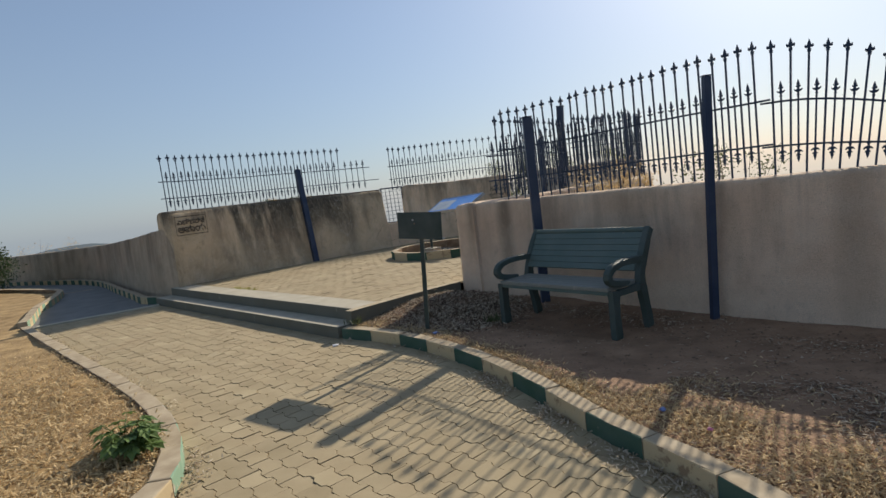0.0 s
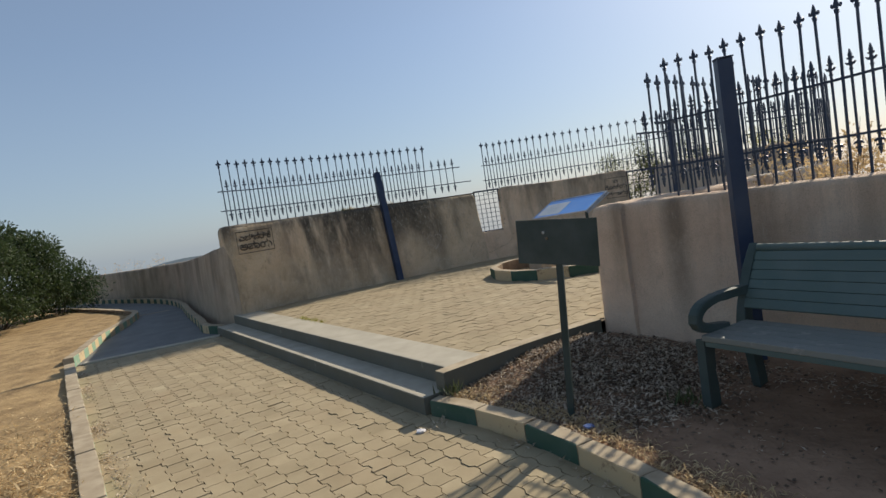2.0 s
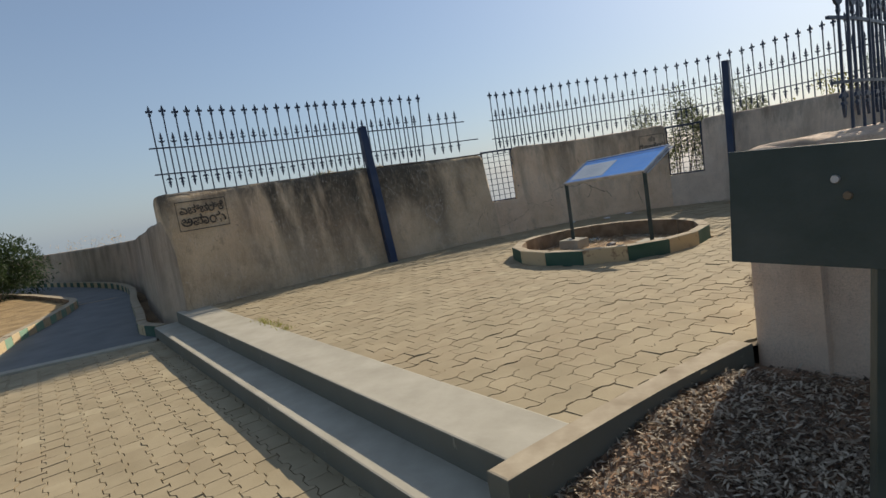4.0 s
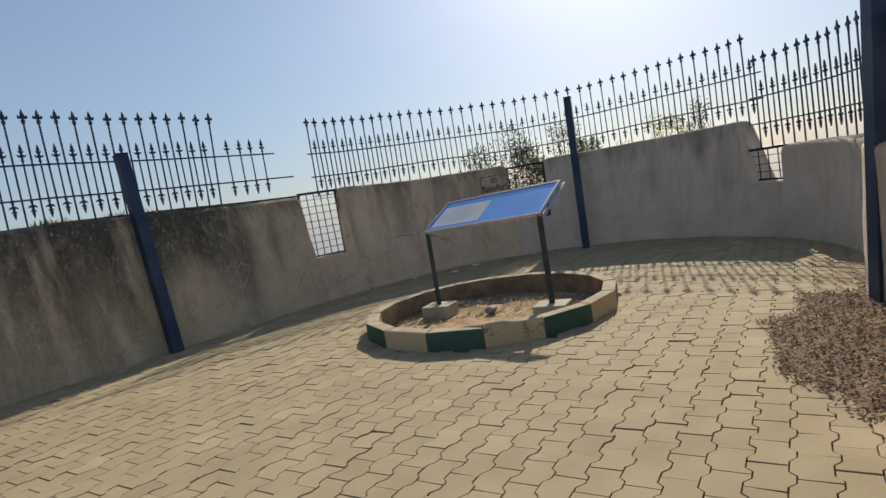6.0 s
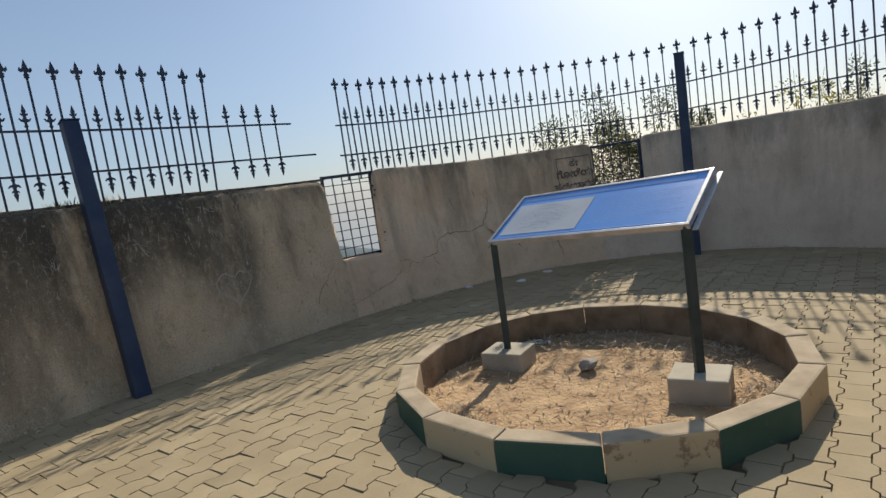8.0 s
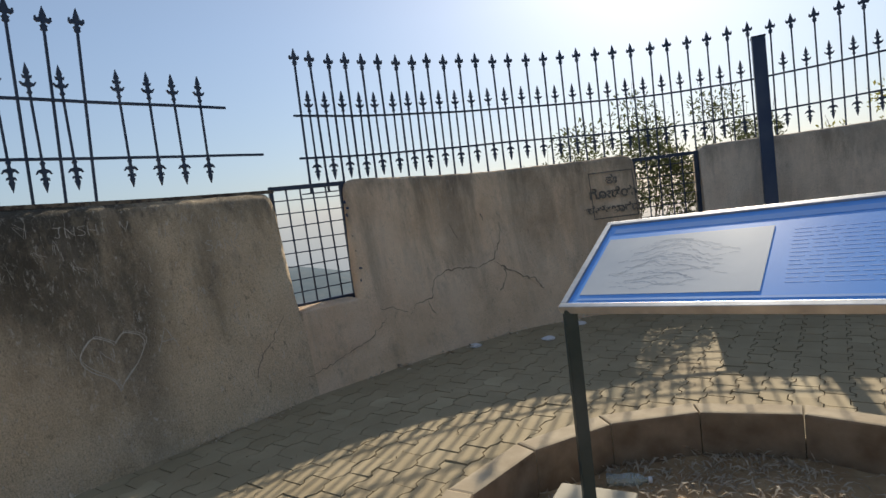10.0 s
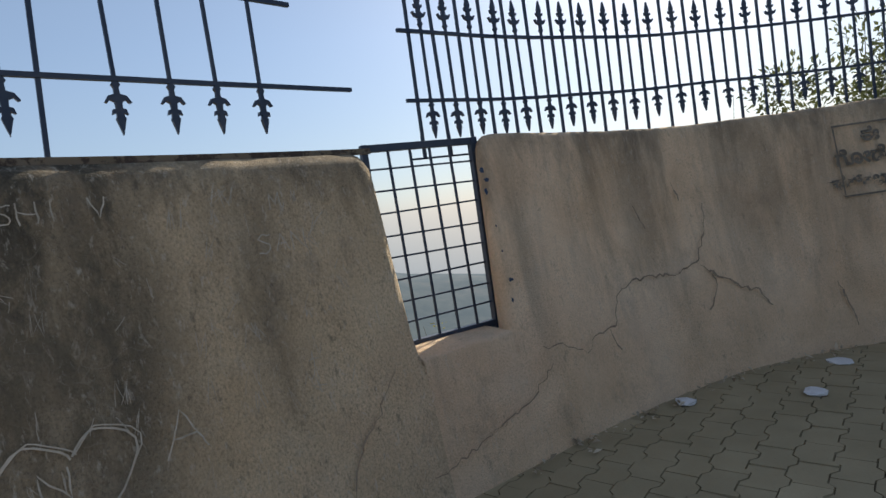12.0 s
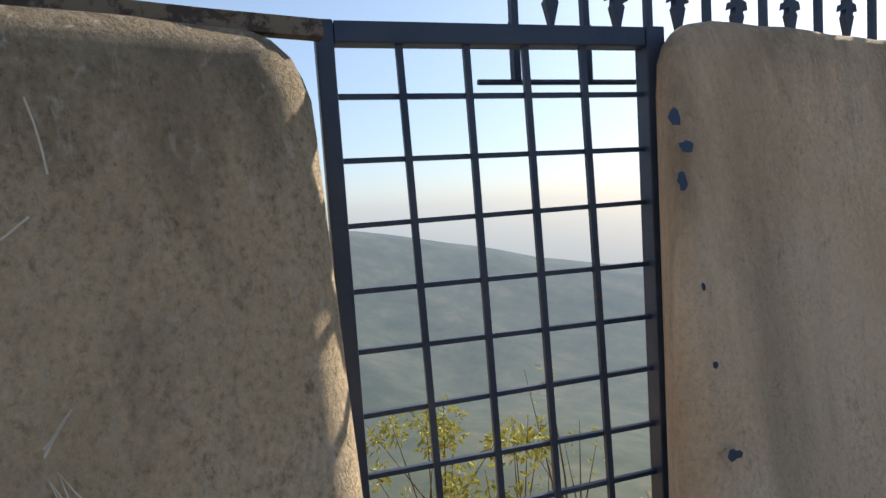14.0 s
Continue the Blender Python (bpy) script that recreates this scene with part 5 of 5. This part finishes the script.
def straw_place():
    s = random.uniform(0.2, 8.5)
    o = 0.14 + abs(random.gauss(0, 0.4 if s > 4 else 0.12))
    x, y = KERB_R.at(s, o)
    if random.random() > (0.25 + 0.75 * smoothstep(2.6, 4.6, s)) * (0.35 + 0.65 * clump(x, y, 2.0, 9)):
        return None
    return (x, y, bed_z(x, y)) if in_bed(x, y) else None


scatter("straw_edge", 22000, straw_place, STRAW, "pale straw and dry leaves along the kerb", "straw", (0.025, 0.07), 0.075)


def gutter_place():
    s = random.uniform(0.2, 6.5)
    x, y = KERB_R.at(s, -abs(random.gauss(0, 0.09)) - 0.01)
    return (x, y, 0.0) if random.random() < clump(x, y, 1.5, 5) else None


scatter("gutter_leaves", 1100, gutter_place, LITTER, "dry leaves gathered against the kerb", "leaf litter", (0.025, 0.055), 0.14)


def lawn_edge():
    s = random.uniform(6.5, KERB_L.length - 0.5)
    x, y = KERB_L.at(s, -abs(random.gauss(0, 0.08)) - 0.01)
    return (x, y, 0.0) if random.random() < clump(x, y, 1.7, 6) else None


scatter("path_edge_leaves", 1100, lawn_edge, LITTER, "dry leaves along the edge of the path", "leaf litter", (0.025, 0.055), 0.15)
scatter("lawn_straw", 60000, in_region(in_lawn, -7, 0.1, 1.2, 10.5, lawn_z, lambda x, y: smoothstep(9, 2, math.hypot(x, y - 1)) * (0.45 + 0.55 * clump(x, y, 1.1, 2))), STRAW, "short dry straw-coloured grass", "dry grass", (0.03, 0.09), 0.09, 0.2, 0.35)
scatter("planter_straw", 4200, in_region(in_ring, RX - 1.3, RX + 1.3, RY - 1.3, RY + 1.3, ring_z, lambda x, y: 0.12 + 0.88 * smoothstep(0.6, 1.05, math.hypot(x - RX, y - RY)) * clump(x, y, 1.6, 8)), LITTER, "dead grass and dry leaves in the planter", "leaf litter", (0.02, 0.08), 0.08)
scatter("soil_crumbs", 6000, in_region(lambda x, y: blob(x, y) > -0.02, 0.5, 3.2, 8.8, 12.2, lambda x, y: TERRACE + 0.05 * smoothstep(-0.1, 0.6, blob(x, y))), LITTER_DARK, "dark broken leaves on the soil patch", "leaf litter", (0.012, 0.035), 0.25)
scatter("soil_leaves", 2600, in_region(lambda x, y: blob(x, y) > 0.05, 0.5, 3.2, 8.8, 12.2, lambda x, y: TERRACE + 0.03), LITTER, "dry leaves on the soil patch", "leaf litter", (0.012, 0.04), 0.1)


def wall_foot():
    s = random.uniform(0.3, INNER.length - 3)
    x, y = INNER.at(s, -abs(random.gauss(0, 0.05)) - 0.02)
    return (x, y, TERRACE + 0.002) if random.random() < clump(x, y, 1.8, 12) else None


scatter("wall_foot_leaves", 500, wall_foot, LITTER, "dry leaves and grit along the foot of the wall", "leaf litter", (0.02, 0.06), 0.2)


# ---- plants ----
def leaves(rng, centres, n, spread, size, slim=0.45):
    vs, fs = [], []
    for _ in range(n):
        c, r = centres[rng.randrange(len(centres))]
        d = Vector((rng.gauss(0, 1), rng.gauss(0, 1), rng.gauss(0, 1)))
        d = d.normalized() * r * (rng.random() ** 0.45)
        p = Vector(c) + d * spread
        out = (d.normalized() + Vector((rng.gauss(0, 0.6), rng.gauss(0, 0.6), rng.gauss(0, 0.6)))).normalized()
        L = rng.uniform(*size)
        side = out.orthogonal().normalized()
        side = Matrix.Rotation(rng.uniform(0, 6.28), 3, out) @ side
        k = len(vs)
        bend = out.cross(side) * L * 0.15
        vs += [tuple(p), tuple(p + out * L * 0.5 + side * L * slim * 0.5 + bend), tuple(p + out * L), tuple(p + out * L * 0.5 - side * L * slim * 0.5 + bend)]
        fs.append((k, k + 1, k + 2, k + 3))
    return vs, fs


def bush(x, y, z, width, depth, height, n, mat, label, seed, size=(0.04, 0.08), clumps=40, cat="bush", turn=0.0, airy=0.16, bare=0.0):
    rng = random.Random(seed)
    ob = tagged(empty("bush", pose(x, y, z, 0, 0, turn)), label, cat)
    tips, centres = [], []
    wood = bmesh.new()
    for i in range(clumps):
        a = rng.uniform(0, 6.283)
        q = rng.random() ** 0.5
        h = rng.uniform(0.2, 1.0)
        w = math.sqrt(max(0.05, 1 - (h - 0.45) ** 2 * 1.9))
        tip = Vector((math.cos(a) * q * width / 2 * w, math.sin(a) * q * depth / 2 * w, h * height * (1 - 0.25 * q * rng.random())))
        centres.append((tip, rng.uniform(0.6, 1.3)))
        mid = Vector((tip.x * 0.4 + rng.gauss(0, 0.05), tip.y * 0.4 + rng.gauss(0, 0.05), tip.z * 0.55))
        if clumps > 60 and i % 4:
            continue
        rod(wood, [(tip.x * 0.08, tip.y * 0.08, -0.1), mid, tip + (tip - mid) * 0.25], [0.008 + 0.004 * height, 0.004 + 0.0015 * height, 0.0015], 5)
    part("stem", wood, TWIG, ob)
    vs, fs = leaves(rng, centres, n, airy, size)
    pieces("crown", vs, fs, mat, ob)
    return ob


# beyond the parapet
bush(1.45, 18.45, -0.75, 2.2, 1.0, 3.3, 15000, LEAF, "green leafy shrub rising behind the grille", 1, (0.035, 0.07), 90, airy=0.26)
bush(2.75, 18.3, -0.7, 1.5, 0.8, 3.35, 4500, LEAF, "green leafy shrub behind the parapet", 2, (0.035, 0.07), 34, airy=0.18)
bush(3.9, 17.5, -0.7, 2.0, 0.9, 3.3, 5200, LEAF_YELLOW, "sunlit yellow-green shrub behind the parapet", 3, (0.035, 0.07), 40, airy=0.18)
bush(0.2, 18.4, -0.7, 1.7, 0.7, 2.85, 1300, LEAF, "thin leafy shrub behind the parapet", 4, (0.03, 0.06), 30, airy=0.16)
bush(4.6, 17.2, -0.7, 1.2, 0.8, 3.15, 1800, LEAF, "thin leafy shrub behind the parapet", 5, (0.03, 0.06), 24, airy=0.16)
bush(3.3, 9.6, -0.4, 1.6, 1.2, 2.25, 2600, STRAW, "dry brown shrub behind the fence", 6, (0.03, 0.07), 50, airy=0.17)
bush(4.6, 8.3, -0.4, 1.6, 1.2, 2.35, 2200, LEAF, "scrubby shrub behind the bench wall fence", 7, (0.03, 0.06), 44, airy=0.17)
bush(2.9, 10.6, -0.4, 0.9, 0.7, 2.1, 900, STRAW, "dry brown shrub behind the fence", 8, (0.03, 0.06), 26, airy=0.15)
bush(6.2, 7.2, -0.5, 1.8, 1.2, 2.0, 900, STRAW, "bare twiggy shrub behind the fence", 9, (0.02, 0.05), 50, airy=0.15)
bush(-2.55, 18.3, -0.95, 1.0, 0.8, 1.35, 1500, LEAF_YELLOW, "yellow-green weeds on the slope below the grille", 10, (0.03, 0.07), 22, airy=0.12)
bush(-3.2, 18.9, -1.1, 1.3, 0.8, 1.3, 1700, LEAF_YELLOW, "yellow-green weeds on the slope below the grille", 11, (0.03, 0.07), 22, airy=0.12)
bush(-2.3, 19.2, -1.25, 0.7, 0.5, 2.1, 130, LEAF_YELLOW, "spindly twigs with few leaves below the grille", 12, (0.02, 0.05), 14, airy=0.14)
bush(-1.5, 18.9, -1.15, 0.8, 0.6, 1.0, 260, STRAW, "dry grass tuft on the slope", 13, (0.03, 0.08), 18, airy=0.1)
# by the road
bush(-16.6, 12.4, 0.0, 5.0, 3.6, 3.6, 36000, LEAF_DARK, "large dense dark green hedge bush on the bare soil", 20, (0.07, 0.14), 150, "hedge", 40, 0.5)
bush(-17.7, 14.5, 0.0, 4.4, 2.8, 3.3, 27000, LEAF_DARK, "smaller rounded green hedge bush by the road", 21, (0.07, 0.13), 80, "hedge", 40, 0.42)
bush(-18.4, 17.1, 0.0, 2.8, 2.0, 1.8, 8000, LEAF_DARK, "rounded green hedge bush at the bend of the road", 24, (0.07, 0.13), 70, "hedge", 40, 0.42)
bush(-21.5, 22.8, -0.8, 4.0, 1.5, 2.6, 500, STRAW, "bare dry twigs beyond the low wall", 22, (0.04, 0.08), 34, airy=0.3)
bush(-17.8, 21.0, -0.8, 1.6, 1.2, 2.3, 700, STRAW, "bare dry twigs beyond the low wall", 23, (0.04, 0.08), 20, airy=0.25)


def lobed_plant(x, y, z, label, seed):
    """A low rosette of lobed leaves on stalks."""
    rng = random.Random(seed)
    ob = tagged(empty("weed", Matrix.Translation((x, y, z))), label, "weed")
    stalks = bmesh.new()
    vs, fs = [], []
    for i in range(38):
        a = rng.uniform(0, 6.283)
        reach, rise = rng.uniform(0.04, 0.19), rng.uniform(0.05, 0.22)
        tip = Vector((math.cos(a) * reach, math.sin(a) * reach, rise))
        rod(stalks, [(0, 0, -0.02), (tip.x * 0.5, tip.y * 0.5, rise * 0.7), tip], [0.004, 0.003, 0.002], 5)
        fwd = Vector((math.cos(a), math.sin(a), rng.uniform(-0.5, 0.15))).normalized()
        side = fwd.cross(Vector((0, 0, 1))).normalized()
        L = rng.uniform(0.07, 0.13)
        for lobe, ln in ((0, 1.0), (38, 0.8), (-38, 0.8), (75, 0.5), (-75, 0.5)):
            d = (fwd * math.cos(radians(lobe)) + side * math.sin(radians(lobe))).normalized()
            w = d.cross(Vector((0, 0, 1))).normalized() * L * ln * 0.3
            k = len(vs)
            drop = Vector((0, 0, -0.2 * L * ln))
            vs += [tuple(tip), tuple(tip + d * L * ln * 0.55 + w), tuple(tip + d * L * ln + drop), tuple(tip + d * L * ln * 0.55 - w)]
            fs.append((k, k + 1, k + 2, k + 3))
    part("stalk", stalks, LEAF_WEED, ob)
    pieces("foliage", vs, fs, LEAF_WEED, ob)
    return ob


lobed_plant(-0.62, 3.92, 0.08, "low green lobed weed growing beside the kerb", 31)
lobed_plant(-0.8, 4.02, 0.08, "low green lobed weed growing beside the kerb", 32)


def tuft(x, y, z, n, size, label, mat, seed, spread=0.05):
    rng = random.Random(seed)
    vs, fs = [], []
    for _ in range(n):
        a = rng.uniform(0, 6.283)
        b = Vector((rng.gauss(0, spread), rng.gauss(0, spread), 0))
        d = Vector((math.cos(a) * 0.6, math.sin(a) * 0.6, rng.uniform(0.5, 1.1))) * rng.uniform(0.5, 1) * size
        w = Vector((-math.sin(a), math.cos(a), 0)) * size * 0.06
        k = len(vs)
        vs += [tuple(b - w), tuple(b + w), tuple(b + d * 0.6 + w * 0.7), tuple(b + d), tuple(b + d * 0.6 - w * 0.7)]
        fs.append((k, k + 1, k + 2, k + 3, k + 4))
    ob = pieces("grass_tuft", vs, fs, mat)
    ob.location = (x, y, z)
    return tagged(ob, label, "grass", kind="stuff")


for k, (s, o) in enumerate(((3.28, 0.33), (3.6, 0.36), (2.55, 0.3), (2.75, 0.34))):
    x, y = INNER.at(s, o + 0.1)
    tuft(x, y, 1.93, 60, 0.1, "dry grass tuft rooted in the wall coping", STRAW if k % 2 else LEAF, 40 + k, 0.08)
for k, a in enumerate((2.3, 2.45, 2.62, 2.85, 3.1)):
    p = EDGE_L + U * a + V * 0.44
    tuft(p.x, p.y, TERRACE, 40, 0.06, "yellow-green grass tuft in the paving joint", LEAF_YELLOW, 50 + k, 0.04)
p = EDGE_R + U * 0.12 + V * -0.1
tuft(p.x, p.y, 0.16, 50, 0.1, "green weed tuft at the corner of the steps", LEAF, 60, 0.05)
tuft(1.62, 6.95, 0.12, 60, 0.1, "green weed tuft beside the bench leg", LEAF, 61, 0.05)

# ---- paving, piece by piece ----
PL, PWID = 0.201, 0.149


def side_shift(v):
    """The zigzag of a joint over one length of a paver."""
    q = (v / PL) % 1.0
    return 0.0135 * float(np.interp(q, [0, 0.16, 0.34, 0.62, 0.74, 1.0], [-1, -1, 1, 1, -1, -1]))


QS = (0.0, 0.16, 0.34, 0.62, 0.74, 1.0)
QS_ODD = (0.0, 0.12, 0.24, 0.66, 0.84, 1.0)


def paver_outline(odd, inset):
    right = [(PWID / 2 + side_shift(q * PL + (PL / 2 if odd else 0)) - inset, (q - 0.5) * PL) for q in (QS_ODD if odd else QS)]
    left = [(x - PWID + 2 * inset, y) for x, y in reversed(right)]
    lim = PL / 2 - inset
    return [(x, max(-lim, min(lim, y))) for x, y in right + left]


def paver_geometry(odd):
    top, skirt = paver_outline(odd, 0.0036), paver_outline(odd, 0.0014)
    n = len(top)
    vs = [(x, y, 0.0) for x, y in top] + [(x, y, -0.016) for x, y in skirt]
    fs = [tuple(range(n))] + [(i, i + n, (i + 1) % n + n, (i + 1) % n) for i in range(n)]
    return vs, fs


GEO = [paver_geometry(0), paver_geometry(1)]
PAVER_MESH = []
for vs, fs in GEO:
    me = bpy.data.meshes.new("paver")
    me.from_pydata(vs, [], fs)
    me.materials.append(PAVER)
    PAVER_MESH.append(me)


def pave(name, origin, across, along_way, inside, z, singles, label, kind_label):
    """Zigzag pavers over a region; those in the walked stretch as pieces of their own, the rest joined."""
    owner = tagged(empty(name, Matrix.Translation((origin.x, origin.y, z))), label, "paving", kind="structure")
    rng = random.Random(name)
    vs_all, fs_all = [], []
    yaw = math.atan2(across.y, across.x)
    flip = 1 if across.x * along_way.y - across.y * along_way.x > 0 else -1
    for i in range(-95, 95):
        for j in range(-95, 95):
            lv = (j + (0.5 if i % 2 else 0.0)) * PL
            p = origin + across * (i * PWID) + along_way * (lv * flip)
            if not inside(p.x, p.y):
                continue
            tilt = 0.028 if rng.random() < 0.1 else 0.008
            dz = rng.gauss(0, 0.0016)
            m = Matrix.LocRotScale((p.x - origin.x, p.y - origin.y, dz), Euler((rng.gauss(0, tilt), rng.gauss(0, tilt), yaw + rng.gauss(0, 0.004))), None)
            if singles(p.x, p.y):
                o = new("paver", PAVER_MESH[i % 2])
                o.parent = owner
                o.matrix_basis = m
            else:
                vs, fs = GEO[i % 2]
                k = len(vs_all)
                vs_all += [tuple(m @ Vector(v)) for v in vs]
                fs_all += [tuple(k + q for q in f) for f in fs]
    rest = pieces("paver_field", vs_all, fs_all, PAVER, owner)
    tagged(rest, kind_label, kind="stuff")


in_terrace = in_poly([tuple(EDGE_L + V * 0.33), tuple(EDGE_R + V * 0.33 - U * 0.05), rim.at(0.6, 0.08), rim.at(1.1, 0.08), rim.at(rim.length - 0.05, 0.08)] + [INNER.at(s, 0.1) for s in np.linspace(INNER.length, 0, 80)])
START = EDGE_R + V * (0.42 + PL / 2 + 0.004)
pave("terrace_paving", START, U, V, lambda x, y: in_terrace(x, y) and math.hypot(x - RX, y - RY) > RR - 0.03, TERRACE, lambda x, y: math.hypot(x - 0.1, y - 9.75) < 1.65, "zigzag tan concrete pavers of the terrace", "tan zigzag pavers")
in_path = in_poly([KERB_R.at(s, 0.05) for s in np.linspace(0.2, KERB_R.length, 50)] + [KERB_L.at(s, 0.05) for s in np.linspace(0, KERB_L.length, 50)] + [(-7.5, 9.6), (-5.98, 10.9)] + [tuple(STEP_L + V * 0.06), tuple(STEP_R + V * 0.06)])
pave("path_paving", Vector((0.6, 5.2)), V, U, lambda x, y: y > -1.5 and in_path(x, y), 0.0, lambda x, y: math.hypot(x - 0.7, y - 4.9) < 1.55, "zigzag tan concrete pavers of the path", "tan zigzag pavers")


# ---- smears of blue paint beside the first grille ----
for k, (ds, z, w, h) in enumerate(((0.035, 1.77, 0.03, 0.028), (0.05, 1.72, 0.035, 0.02), (0.03, 1.66, 0.025, 0.03), (0.05, 1.2, 0.03, 0.02), (0.04, 1.35, 0.012, 0.012), (0.03, 1.1, 0.014, 0.02), (0.04, 1.48, 0.01, 0.014))):
    bm = bmesh.new()
    rim_pts = []
    for a in range(0, 360, 30):
        r = 0.5 * (1 + 0.5 * noise.noise(Vector((math.cos(radians(a)) * 1.5, math.sin(radians(a)) * 1.5, k * 3.0))))
        rim_pts.append(bm.verts.new(face_point(S_GAP1[1] + 0.005 + ds + w * r * math.cos(radians(a)), z + h * r * math.sin(radians(a)), 0.019)))
    bm.faces.new(rim_pts)
    tagged(new("paint_smear", mesh_of("paint_smear", bm, POST_PAINT)), "small smear of dark blue paint on the plaster", "paint mark", "paint smears")
